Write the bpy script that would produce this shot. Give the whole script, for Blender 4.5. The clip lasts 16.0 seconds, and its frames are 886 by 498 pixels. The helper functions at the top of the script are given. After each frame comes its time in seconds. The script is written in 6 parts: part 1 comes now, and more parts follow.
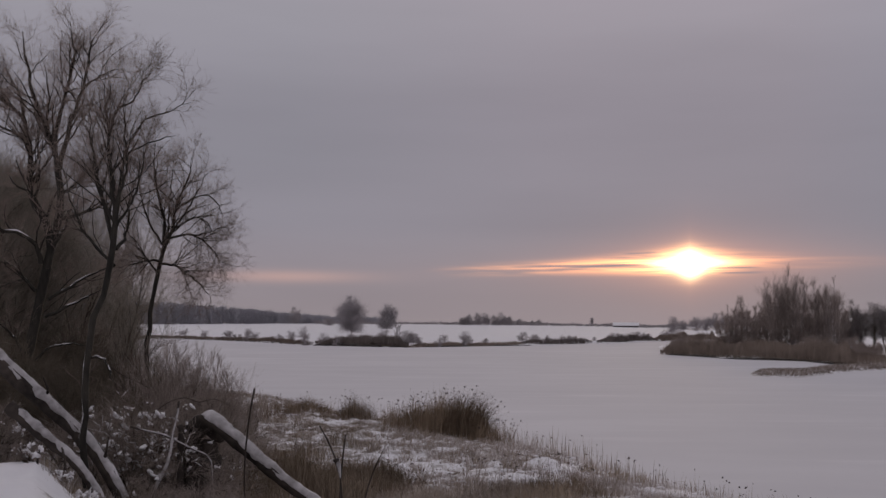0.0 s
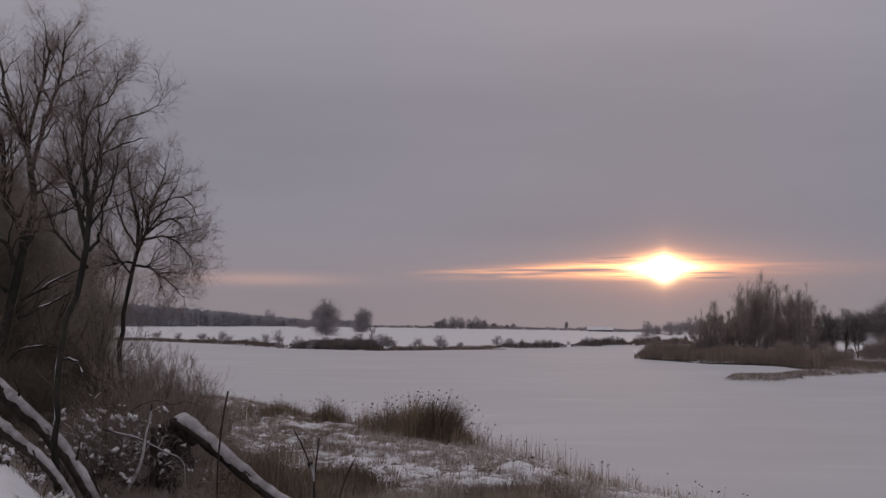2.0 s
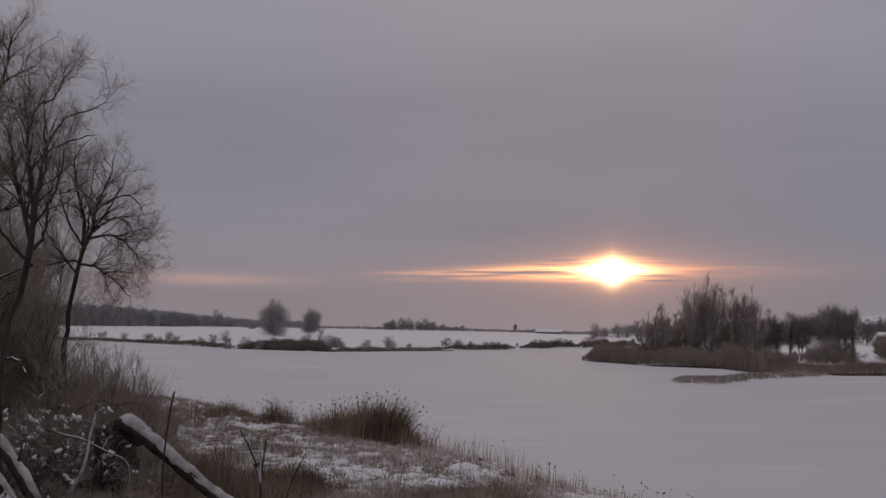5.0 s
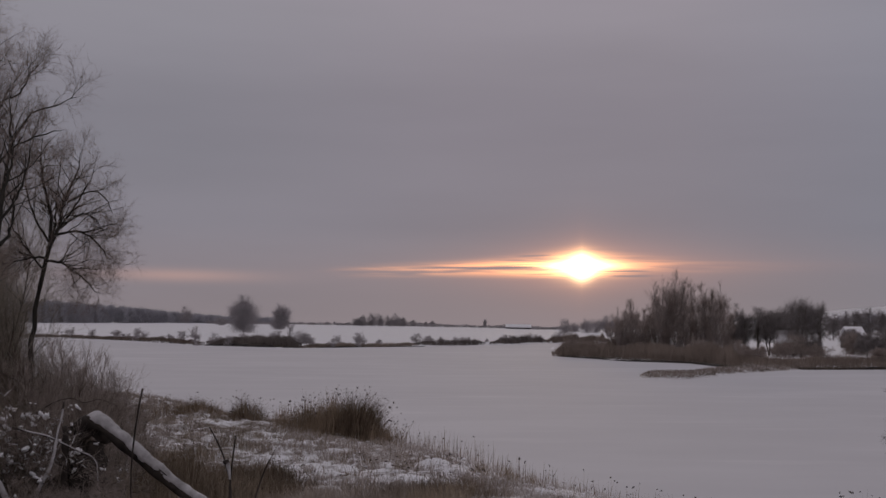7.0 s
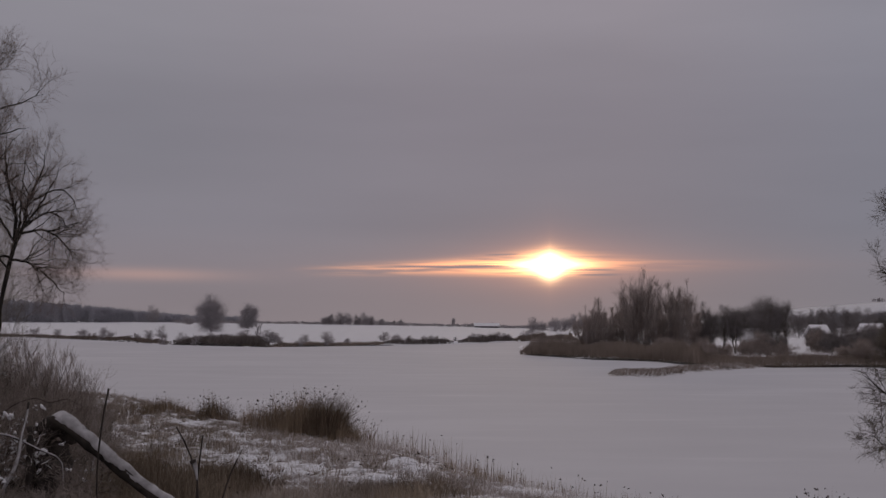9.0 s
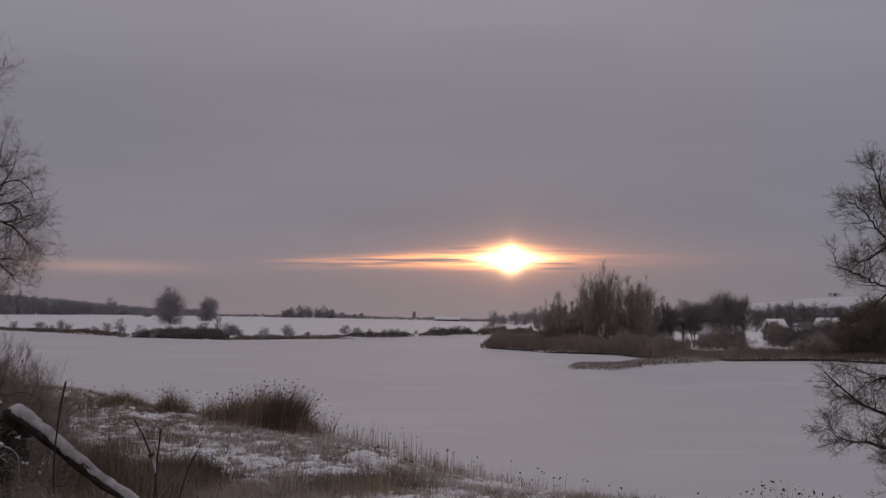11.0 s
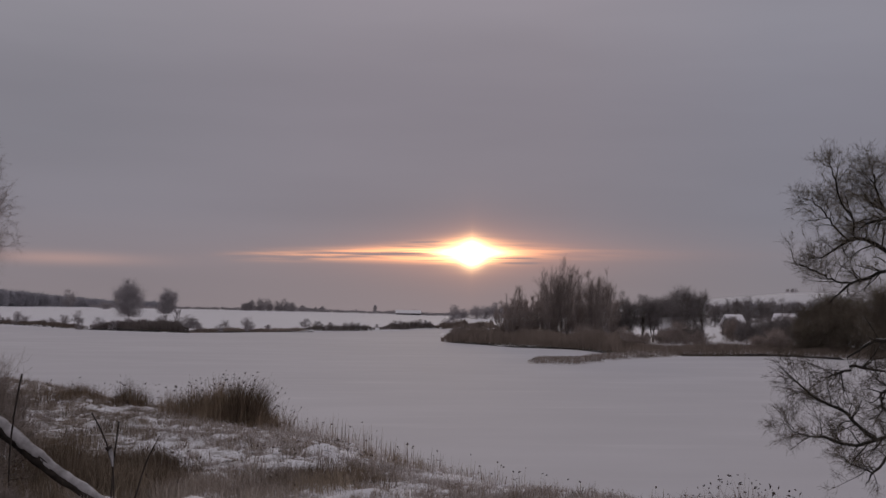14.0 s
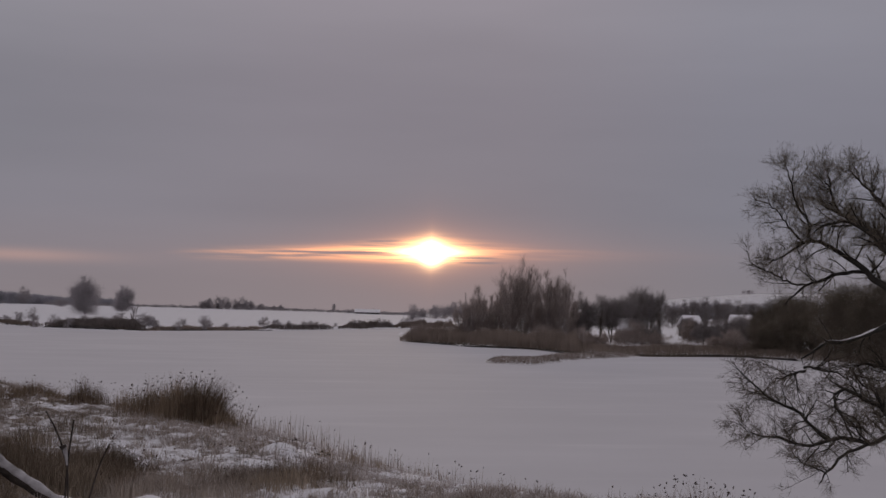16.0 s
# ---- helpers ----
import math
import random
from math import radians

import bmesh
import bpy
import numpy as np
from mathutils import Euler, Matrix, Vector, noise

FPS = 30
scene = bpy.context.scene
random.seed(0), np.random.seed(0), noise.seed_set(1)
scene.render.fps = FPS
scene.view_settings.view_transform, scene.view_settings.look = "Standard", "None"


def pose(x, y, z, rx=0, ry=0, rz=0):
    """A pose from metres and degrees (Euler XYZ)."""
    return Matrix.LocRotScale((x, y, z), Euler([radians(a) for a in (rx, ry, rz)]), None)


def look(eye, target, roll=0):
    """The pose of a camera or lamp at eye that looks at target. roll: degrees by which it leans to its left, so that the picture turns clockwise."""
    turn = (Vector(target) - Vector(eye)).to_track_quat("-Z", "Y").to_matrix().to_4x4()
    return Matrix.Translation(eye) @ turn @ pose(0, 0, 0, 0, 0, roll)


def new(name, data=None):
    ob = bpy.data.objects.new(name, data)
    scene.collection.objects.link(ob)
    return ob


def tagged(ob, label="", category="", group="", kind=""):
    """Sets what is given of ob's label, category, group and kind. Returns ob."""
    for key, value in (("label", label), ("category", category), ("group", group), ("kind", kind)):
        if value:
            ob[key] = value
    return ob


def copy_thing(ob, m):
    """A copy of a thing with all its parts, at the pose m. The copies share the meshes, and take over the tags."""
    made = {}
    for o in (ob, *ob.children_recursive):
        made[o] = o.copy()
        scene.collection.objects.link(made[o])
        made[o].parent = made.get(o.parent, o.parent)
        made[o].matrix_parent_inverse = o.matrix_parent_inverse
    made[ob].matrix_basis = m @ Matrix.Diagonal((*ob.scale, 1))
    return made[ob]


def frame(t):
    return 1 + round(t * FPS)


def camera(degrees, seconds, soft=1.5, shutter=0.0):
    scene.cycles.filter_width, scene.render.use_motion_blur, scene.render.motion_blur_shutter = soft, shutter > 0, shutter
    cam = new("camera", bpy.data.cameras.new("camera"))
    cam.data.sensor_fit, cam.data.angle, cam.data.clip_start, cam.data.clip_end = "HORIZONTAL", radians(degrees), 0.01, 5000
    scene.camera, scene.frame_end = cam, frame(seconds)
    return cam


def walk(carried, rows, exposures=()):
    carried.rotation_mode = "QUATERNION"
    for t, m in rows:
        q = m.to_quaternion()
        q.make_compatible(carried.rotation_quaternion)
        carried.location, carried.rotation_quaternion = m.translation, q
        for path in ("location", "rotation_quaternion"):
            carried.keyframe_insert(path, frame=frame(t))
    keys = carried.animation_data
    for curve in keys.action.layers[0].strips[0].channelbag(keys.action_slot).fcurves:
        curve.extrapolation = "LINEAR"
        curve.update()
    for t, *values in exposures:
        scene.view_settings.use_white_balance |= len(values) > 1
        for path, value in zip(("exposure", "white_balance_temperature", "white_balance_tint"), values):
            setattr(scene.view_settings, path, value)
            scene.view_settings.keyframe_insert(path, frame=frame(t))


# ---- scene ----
cam = camera(40.1, 16.0, soft=1.5)
# The eye stands 4 m over the ice, on a bank, and turns slowly to its right.
EYE, TILT, LEAN = 4.0, 3.7, -0.3
ROWS = [
    (0.0, 0.0, 0.0, 0.0), (0.5, -0.209, 0.044, -0.039), (1.0, -0.634, 0.083, -0.2), (1.5, -0.817, 0.121, -0.197),
    (2.0, -1.165, 0.168, -0.335), (2.5, -1.72, 0.177, -0.47), (3.0, -2.033, 0.141, -0.551), (3.5, -2.337, 0.216, -0.655),
    (4.0, -2.768, 0.281, -0.76), (6.5, -4.57, 0.121, -0.721), (7.0, -4.967, 0.074, -0.697), (7.5, -5.391, 0.08, -0.575),
    (8.0, -5.754, 0.078, -0.613), (8.5, -6.14, 0.034, -0.658), (9.0, -6.461, 0.036, -0.693), (11.5, -8.598, -0.347, -1.075),
    (12.0, -8.778, -0.405, -1.191), (12.5, -9.103, -0.391, -1.264), (13.0, -9.428, -0.386, -1.321), (13.5, -9.695, -0.477, -1.395),
    (14.0, -10.131, -0.504, -1.364), (14.5, -10.423, -0.512, -1.332), (15.0, -10.752, -0.546, -1.34), (15.5, -11.193, -0.585, -1.5),
    (16.0, -12.042, -0.48, -1.817),
]
walk(cam, [(t, pose(0, 0, EYE, TILT, LEAN, 0) @ pose(-0.0016 * yaw, 0, 0, 0, 0, yaw) @ pose(0, 0, 0, 90 + pitch) @ pose(0, 0, 0, 0, 0, -roll))
           for t, yaw, pitch, roll in ROWS],
     [(0.0, 0.12), (2.0, 0.07), (4.0, 0.01), (6.5, -0.08), (9.0, -0.15), (12.0, -0.13), (16.0, -0.12)])

# ---- light: a low sun behind a thin gap in an overcast winter sky ----
SUN_AZ, SUN_EL = 11.5, 3.06
world = bpy.data.worlds.new("winter_sky")
scene.world = world
world.use_nodes = True
wt = world.node_tree
wt.nodes.clear()


def wmath(op, a, b=0.0, c=0.0):
    n = wt.nodes.new("ShaderNodeMath")
    n.operation = op
    for i, value in enumerate((a, b, c)):
        if isinstance(value, (int, float)):
            n.inputs[i].default_value = value
        else:
            wt.links.new(value, n.inputs[i])
    return n.outputs[0]


def wmix(fac, a, b, blend="MIX"):
    n = wt.nodes.new("ShaderNodeMix")
    n.data_type, n.blend_type = "RGBA", blend
    for i, value in ((0, fac), (6, a), (7, b)):
        if isinstance(value, (int, float)):
            n.inputs[i].default_value = value
        elif isinstance(value, tuple):
            n.inputs[i].default_value = (*value, 1)
        else:
            wt.links.new(value, n.inputs[i])
    return n.outputs[2]


sky = wt.nodes.new("ShaderNodeTexSky")
sky.sky_type, sky.sun_disc, sky.sun_elevation, sky.sun_rotation = "NISHITA", False, radians(SUN_EL), radians(SUN_AZ)
coords = wt.nodes.new("ShaderNodeTexCoord")
turn = wt.nodes.new("ShaderNodeMapping")
turn.inputs["Rotation"].default_value = (0, 0, radians(SUN_AZ))
wt.links.new(coords.outputs["Generated"], turn.inputs["Vector"])
axes = wt.nodes.new("ShaderNodeSeparateXYZ")
wt.links.new(turn.outputs[0], axes.inputs[0])
wx, wy, wz = axes.outputs
ahead = wmath("GREATER_THAN", wy, 0.05)
safe_y = wmath("MAXIMUM", wy, 0.05)
el = wmath("MULTIPLY", wmath("ARCSINE", wz), 57.3)            # degrees over the horizon
side = wmath("MULTIPLY", wmath("ARCTANGENT", wmath("DIVIDE", wx, safe_y)), 57.3)   # degrees to the right of the sun
left, right = wmath("MAXIMUM", wmath("MULTIPLY", side, -1.0), 0.0), wmath("MAXIMUM", side, 0.0)

# the cloud deck: grey-mauve, a little darker in its middle, pinker at the horizon
ramp = wt.nodes.new("ShaderNodeValToRGB")
wt.links.new(wmath("DIVIDE", wmath("MAXIMUM", el, 0.0), 40.0), ramp.inputs[0])
steps = [(0.0, (0.272, 0.238, 0.259)), (0.05, (0.260, 0.230, 0.256)), (0.12, (0.244, 0.226, 0.263)), (0.25, (0.264, 0.242, 0.282)),
         (0.42, (0.330, 0.300, 0.340)), (1.0, (0.418, 0.385, 0.423))]
for i, (at, col) in enumerate(steps):
    e = ramp.color_ramp.elements[i] if i < 2 else ramp.color_ramp.elements.new(at)
    e.position, e.color = at, (*col, 1)
stretch = wt.nodes.new("ShaderNodeMapping")
stretch.inputs["Scale"].default_value = (1.2, 1.2, 7.0)
wt.links.new(turn.outputs[0], stretch.inputs["Vector"])
cloud = wt.nodes.new("ShaderNodeTexNoise")
cloud.inputs["Scale"].default_value, cloud.inputs["Detail"].default_value = 1.6, 4.0
wt.links.new(stretch.outputs[0], cloud.inputs["Vector"])
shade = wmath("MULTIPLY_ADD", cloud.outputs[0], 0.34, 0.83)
deck = wmix(1.0, ramp.outputs[0], wmath("MULTIPLY", shade, 1.0), "MULTIPLY")
cool = wmath("MULTIPLY", wmath("MINIMUM", wmath("MAXIMUM", wmath("MULTIPLY_ADD", right, 0.1, -0.4), 0.0), 1.0), ahead)
deck = wmix(cool, deck, wmix(1.0, deck, (0.935, 0.995, 1.02), "MULTIPLY"))
high_left = wmath("MULTIPLY", wmath("MINIMUM", wmath("MAXIMUM", wmath("MULTIPLY_ADD", left, 0.08, -0.5), 0.0), 1.0), wmath("MINIMUM", wmath("MAXIMUM", wmath("MULTIPLY_ADD", el, 0.2, -0.6), 0.0), 1.0))
deck = wmix(wmath("MULTIPLY", high_left, ahead), deck, wmix(1.0, deck, (0.955, 1.0, 1.0), "MULTIPLY"))
faint = wmix(1.0, sky.outputs[0], (0.015, 0.015, 0.015), "MULTIPLY")
overcast = wmix(0.97, faint, deck)

# the gap in the clouds: a thin bright lens that tapers to both sides
v0 = wmath("SUBTRACT", el, SUN_EL)
v = wmath("ADD", v0, wmath("MULTIPLY", left, 0.035))
av = wmath("ABSOLUTE", v)
fine = wt.nodes.new("ShaderNodeMapping")
fine.inputs["Scale"].default_value = (9.0, 9.0, 190.0)
fine.inputs["Rotation"].default_value = (0, radians(-2.5), 0)
wt.links.new(turn.outputs[0], fine.inputs["Vector"])
wisps = wt.nodes.new("ShaderNodeTexNoise")
wisps.inputs["Scale"].default_value, wisps.inputs["Detail"].default_value = 1.0, 3.0
wt.links.new(fine.outputs[0], wisps.inputs["Vector"])


def falloff(scale_left, scale_right, scale_up, power):
    d = wmath("ADD", wmath("DIVIDE", left, scale_left), wmath("DIVIDE", right, scale_right))
    d = wmath("ADD", d, wmath("DIVIDE", av, scale_up))
    return wmath("MULTIPLY", wmath("EXPONENT", wmath("MULTIPLY", d, -power)), ahead)


veil = wmath("MINIMUM", wmath("MAXIMUM", wmath("MULTIPLY_ADD", wisps.outputs[0], 7.0, -2.4), 0.25), 1.0)
off = wmath("MINIMUM", wmath("MAXIMUM", wmath("MULTIPLY_ADD", wmath("ADD", left, right), 0.8, -1.0), 0.0), 1.0)
veil = wmath("ADD", wmath("MULTIPLY", veil, off), wmath("SUBTRACT", 1.0, off))
core = wmath("MULTIPLY", wmath("MULTIPLY", falloff(2.25, 2.0, 0.69, 3.4), veil), 21.0)
thick = wmath("ADD", 0.195, wmath("MULTIPLY", wmath("EXPONENT", wmath("MULTIPLY", wmath("ADD", left, right), -0.30)), 0.30))
band = wmath("EXPONENT", wmath("MULTIPLY", wmath("POWER", wmath("DIVIDE", av, thick), 2.0), -1.0))
ends = wmath("MULTIPLY", wmath("SUBTRACT", 1.0, wmath("SMOOTH_MIN", wmath("DIVIDE", left, 11.8), 1.0, 0.1)),
             wmath("EXPONENT", wmath("MULTIPLY", right, -0.50)))
gaps = wmath("MINIMUM", wmath("MAXIMUM", wmath("MULTIPLY_ADD", wisps.outputs[0], 8.0, -3.2), 0.10), 1.3)
streak = wmath("MULTIPLY", wmath("MULTIPLY", wmath("MULTIPLY", band, ends), gaps), wmath("MULTIPLY", ahead, wmath("MULTIPLY_ADD", wmath("EXPONENT", wmath("MULTIPLY", wmath("ADD", left, right), -0.4)), 2.3, 1.75)))
halo = wmath("MULTIPLY", falloff(5.4, 5.6, 1.2, 1.7), 0.88)
far_glow = wmath("EXPONENT", wmath("MULTIPLY", wmath("ADD", wmath("POWER", wmath("DIVIDE", wmath("SUBTRACT", left, 19.0), 3.6), 2.0),
                                                     wmath("POWER", wmath("DIVIDE", wmath("SUBTRACT", el, 2.35), 0.28), 2.0)), -1.0))
far_glow = wmath("MULTIPLY", wmath("MULTIPLY", far_glow, ahead), 0.16)


def dark_wisp(side0, side1, height, thick_, depth):
    """A thin dark cloud line across the gap: from side0 to side1 degrees beside the sun, 'height' degrees over the gap's axis."""
    bend = wmath("MULTIPLY_ADD", wisps.outputs[0], 0.16, -0.08)
    across = wmath("EXPONENT", wmath("MULTIPLY", wmath("POWER", wmath("DIVIDE", wmath("ADD", wmath("SUBTRACT", v, height), bend), thick_), 2.0), -1.0))
    half = (side1 - side0) / 2
    along = wmath("EXPONENT", wmath("MULTIPLY", wmath("POWER", wmath("DIVIDE", wmath("ABSOLUTE", wmath("SUBTRACT", side, (side0 + side1) / 2)), half), 4.0), -1.0))
    return wmath("SUBTRACT", 1.0, wmath("MULTIPLY", wmath("MULTIPLY", across, along), depth))


through_wisps = ahead
for wisp in ((-5.9, -2.2, -0.03, 0.055, 0.88), (-4.2, -1.7, 0.13, 0.03, 0.55), (-3.0, -1.4, 0.53, 0.045, 0.75), (-8.6, -5.0, 0.06, 0.035, 0.6), (0.9, 3.1, -0.25, 0.042, 0.85), (1.3, 3.2, -0.48, 0.05, 0.75), (0.6, 2.4, -0.36, 0.025, 0.4),
             (-2.6, -1.2, -0.34, 0.03, 0.5)):
    through_wisps = wmath("MULTIPLY", through_wisps, dark_wisp(*wisp))
disc = wmath("MULTIPLY", wmath("EXPONENT", wmath("MULTIPLY", wmath("ADD", wmath("POWER", wmath("DIVIDE", wmath("ADD", left, right), 0.42), 2.0), wmath("POWER", wmath("DIVIDE", wmath("ADD", v0, 0.12), 0.42), 2.0)), -1.0)), 7.0)
core = wmath("ADD", core, wmath("MULTIPLY", disc, ahead))
core, streak, halo = (wmath("MULTIPLY", glow, through_wisps) for glow in (core, streak, halo))
lit = wmix(1.0, overcast, wmix(1.0, (1.0, 0.62, 0.30), core, "MULTIPLY"), "ADD")
lit = wmix(1.0, lit, wmix(1.0, (1.0, 0.36, 0.09), streak, "MULTIPLY"), "ADD")
lit = wmix(1.0, lit, wmix(1.0, (1.0, 0.29, 0.06), halo, "MULTIPLY"), "ADD")
lit = wmix(1.0, lit, wmix(1.0, (1.0, 0.42, 0.20), far_glow, "MULTIPLY"), "ADD")
background = wt.nodes.new("ShaderNodeBackground")
background.inputs["Strength"].default_value = 1.0
wt.links.new(lit, background.inputs["Color"])
world_out = wt.nodes.new("ShaderNodeOutputWorld")
wt.links.new(background.outputs[0], world_out.inputs[0])

sun = new("low_sun", bpy.data.lights.new("low_sun", "SUN"))
sun.data.energy, sun.data.angle, sun.data.color = 0.5, radians(10), (1.0, 0.72, 0.45)
sun.matrix_world = look((0, 0, 50), (-math.sin(radians(SUN_AZ)) * 100, -math.cos(radians(SUN_AZ)) * 100, 50 - 100 * math.tan(radians(SUN_EL))))


# ---- materials ----
def material(name, low, high, rough=0.9, scale=8.0, big=0.7, bump=0.3, spread=0.25, stretch_z=1.0, bump_scale=None):
    """Two colours mixed by fine grain, large stains and a chance value for each piece, with relief."""
    m = bpy.data.materials.new(name)
    m.use_nodes = True
    t = m.node_tree
    b = t.nodes["Principled BSDF"]
    b.inputs["Roughness"].default_value = rough
    b.inputs["Specular IOR Level"].default_value = 0.25
    tc, mp = t.nodes.new("ShaderNodeTexCoord"), t.nodes.new("ShaderNodeMapping")
    mp.inputs["Scale"].default_value = (1, 1, stretch_z)
    t.links.new(tc.outputs["Object"], mp.inputs[0])
    grain, stain = t.nodes.new("ShaderNodeTexNoise"), t.nodes.new("ShaderNodeTexNoise")
    grain.inputs["Scale"].default_value, grain.inputs["Detail"].default_value = scale, 5.0
    stain.inputs["Scale"].default_value, stain.inputs["Detail"].default_value = big, 3.0
    geo, info = t.nodes.new("ShaderNodeNewGeometry"), t.nodes.new("ShaderNodeObjectInfo")
    for n in (grain, stain):
        t.links.new(mp.outputs[0], n.inputs["Vector"])

    def calc(op, p, q):
        n = t.nodes.new("ShaderNodeMath")
        n.operation = op
        for i, value in enumerate((p, q)):
            if isinstance(value, (int, float)):
                n.inputs[i].default_value = value
            else:
                t.links.new(value, n.inputs[i])
        return n.outputs[0]

    f = calc("ADD", calc("MULTIPLY", calc("SUBTRACT", grain.outputs[0], 0.5), 1.6), calc("MULTIPLY", calc("SUBTRACT", stain.outputs[0], 0.5), 1.6))
    chance = calc("ADD", calc("SUBTRACT", geo.outputs["Random Per Island"], 0.5), calc("SUBTRACT", info.outputs["Random"], 0.5))
    f = calc("ADD", calc("ADD", f, calc("MULTIPLY", chance, spread)), 0.5)
    mix = t.nodes.new("ShaderNodeMix")
    mix.data_type = "RGBA"
    mix.clamp_factor = True
    mix.inputs[6].default_value, mix.inputs[7].default_value = (*low, 1), (*high, 1)
    t.links.new(f, mix.inputs[0])
    t.links.new(mix.outputs[2], b.inputs["Base Color"])
    if bump:
        bp = t.nodes.new("ShaderNodeBump")
        bp.inputs["Strength"].default_value, bp.inputs["Distance"].default_value = bump, 0.02
        t.links.new(grain.outputs[0], bp.inputs["Height"])
        t.links.new(bp.outputs[0], b.inputs["Normal"])
    return m


BARK = material("dark_wet_bark", (0.016, 0.0150, 0.0128), (0.056, 0.051, 0.042), 0.85, 14, 1.5, 0.6, 0.2, 0.3)
BARK_BROWN = material("brown_bark", (0.034, 0.027, 0.020), (0.092, 0.073, 0.053), 0.85, 14, 1.5, 0.6, 0.2, 0.3)
TWIG = material("reddish_twigs", (0.16, 0.126, 0.108), (0.36, 0.290, 0.250), 0.9, 6, 0.8, 0, 0.6)
TWIG_WOOD = material("grey_brown_thicket_twigs", (0.165, 0.147, 0.122), (0.355, 0.316, 0.264), 0.9, 6, 0.8, 0, 0.7)
TWIG_PALE = material("frosted_reddish_twigs", (0.20, 0.166, 0.144), (0.43, 0.370, 0.330), 0.9, 6, 0.8, 0, 0.7)
TWIG_DARK = material("dark_brown_twigs", (0.090, 0.076, 0.058), (0.205, 0.173, 0.132), 0.9, 6, 0.8, 0, 0.6)
# Distance haze is put into the base colour of these far twigs.
TWIG_FAR = material("hazed_far_twigs", (0.38, 0.355, 0.365), (0.56, 0.525, 0.54), 0.9, 1.0, 0.1, 0, 0.5)
# Pale from frost and from distance haze put into the colour.
TWIG_POINT = material("frosted_hazed_brown_twigs", (0.27, 0.225, 0.20), (0.50, 0.425, 0.385), 0.9, 1.0, 0.1, 0, 0.5)
# Ridge forest: grey-blue haze painted into a nearly even base colour.
TWIG_RIDGE = material("hazed_ridge_forest", (0.37, 0.365, 0.395), (0.46, 0.45, 0.485), 0.9, 0.05, 0.02, 0, 0.08)
SNOW = material("fresh_snow", (0.76, 0.75, 0.77), (0.86, 0.855, 0.87), 0.8, 9, 0.6, 0.25, 0.1)
THIN_SNOW = material("thin_patchy_snow_on_wood", (0.20, 0.19, 0.185), (0.62, 0.605, 0.615), 0.85, 9, 1.6, 0.4, 0.1)
GRASS = material("dry_grass", (0.135, 0.105, 0.075), (0.40, 0.328, 0.248), 0.9, 3, 0.35, 0, 1.0)
GRASS_DARK = material("dark_dead_grass", (0.10, 0.076, 0.054), (0.30, 0.238, 0.176), 0.9, 3, 0.35, 0, 1.0)
GRASS_MID = material("half_frosted_grass", (0.19, 0.156, 0.126), (0.50, 0.435, 0.375), 0.9, 3, 0.35, 0, 1.0)
GRASS_FROST = material("frosted_grass", (0.36, 0.312, 0.28), (0.73, 0.685, 0.66), 0.9, 3, 0.5, 0, 0.8)
REED = material("brown_reed", (0.12, 0.088, 0.060), (0.33, 0.255, 0.180), 0.9, 3, 0.4, 0, 0.9)
REED_GREY = material("grey_brown_far_reed", (0.10, 0.086, 0.078), (0.24, 0.208, 0.190), 0.9, 1, 0.08, 0, 0.6)
REED_FAR = material("brown_far_reed", (0.15, 0.120, 0.098), (0.34, 0.280, 0.235), 0.9, 1, 0.08, 0, 0.6)
TWIG_BANK = material("grey_brown_bank_twigs", (0.185, 0.167, 0.163), (0.35, 0.318, 0.312), 0.9, 1.0, 0.1, 0, 0.5)
# Field twigs lightened in their base colour to imitate haze.
TWIG_FIELD = material("hazed_field_twigs", (0.31, 0.285, 0.29), (0.49, 0.455, 0.462), 0.9, 1.0, 0.1, 0, 0.5)
PLUME = material("dark_seed_heads", (0.030, 0.022, 0.018), (0.090, 0.066, 0.052), 0.95, 20, 2, 0, 0.8)
WOOD_ROT = material("rotten_log_wood", (0.020, 0.017, 0.0155), (0.085, 0.071, 0.061), 0.95, 10, 1.2, 1.0, 0.2)
WALL = material("weathered_plank_wall", (0.10, 0.09, 0.085), (0.19, 0.17, 0.16), 0.9, 4, 0.4, 0.3, 0.3)
WALL_PALE = material("pale_plaster_wall", (0.42, 0.40, 0.38), (0.56, 0.54, 0.52), 0.9, 4, 0.4, 0.2, 0.3)
EDGE_DARK = material("dark_shore_strip", (0.018, 0.016, 0.015), (0.06, 0.052, 0.046), 0.7, 3, 0.3, 0.4, 0.2)
PANE = material("dark_window_pane", (0.02, 0.02, 0.025), (0.04, 0.04, 0.045), 0.15, 2, 0.5, 0, 0.1)


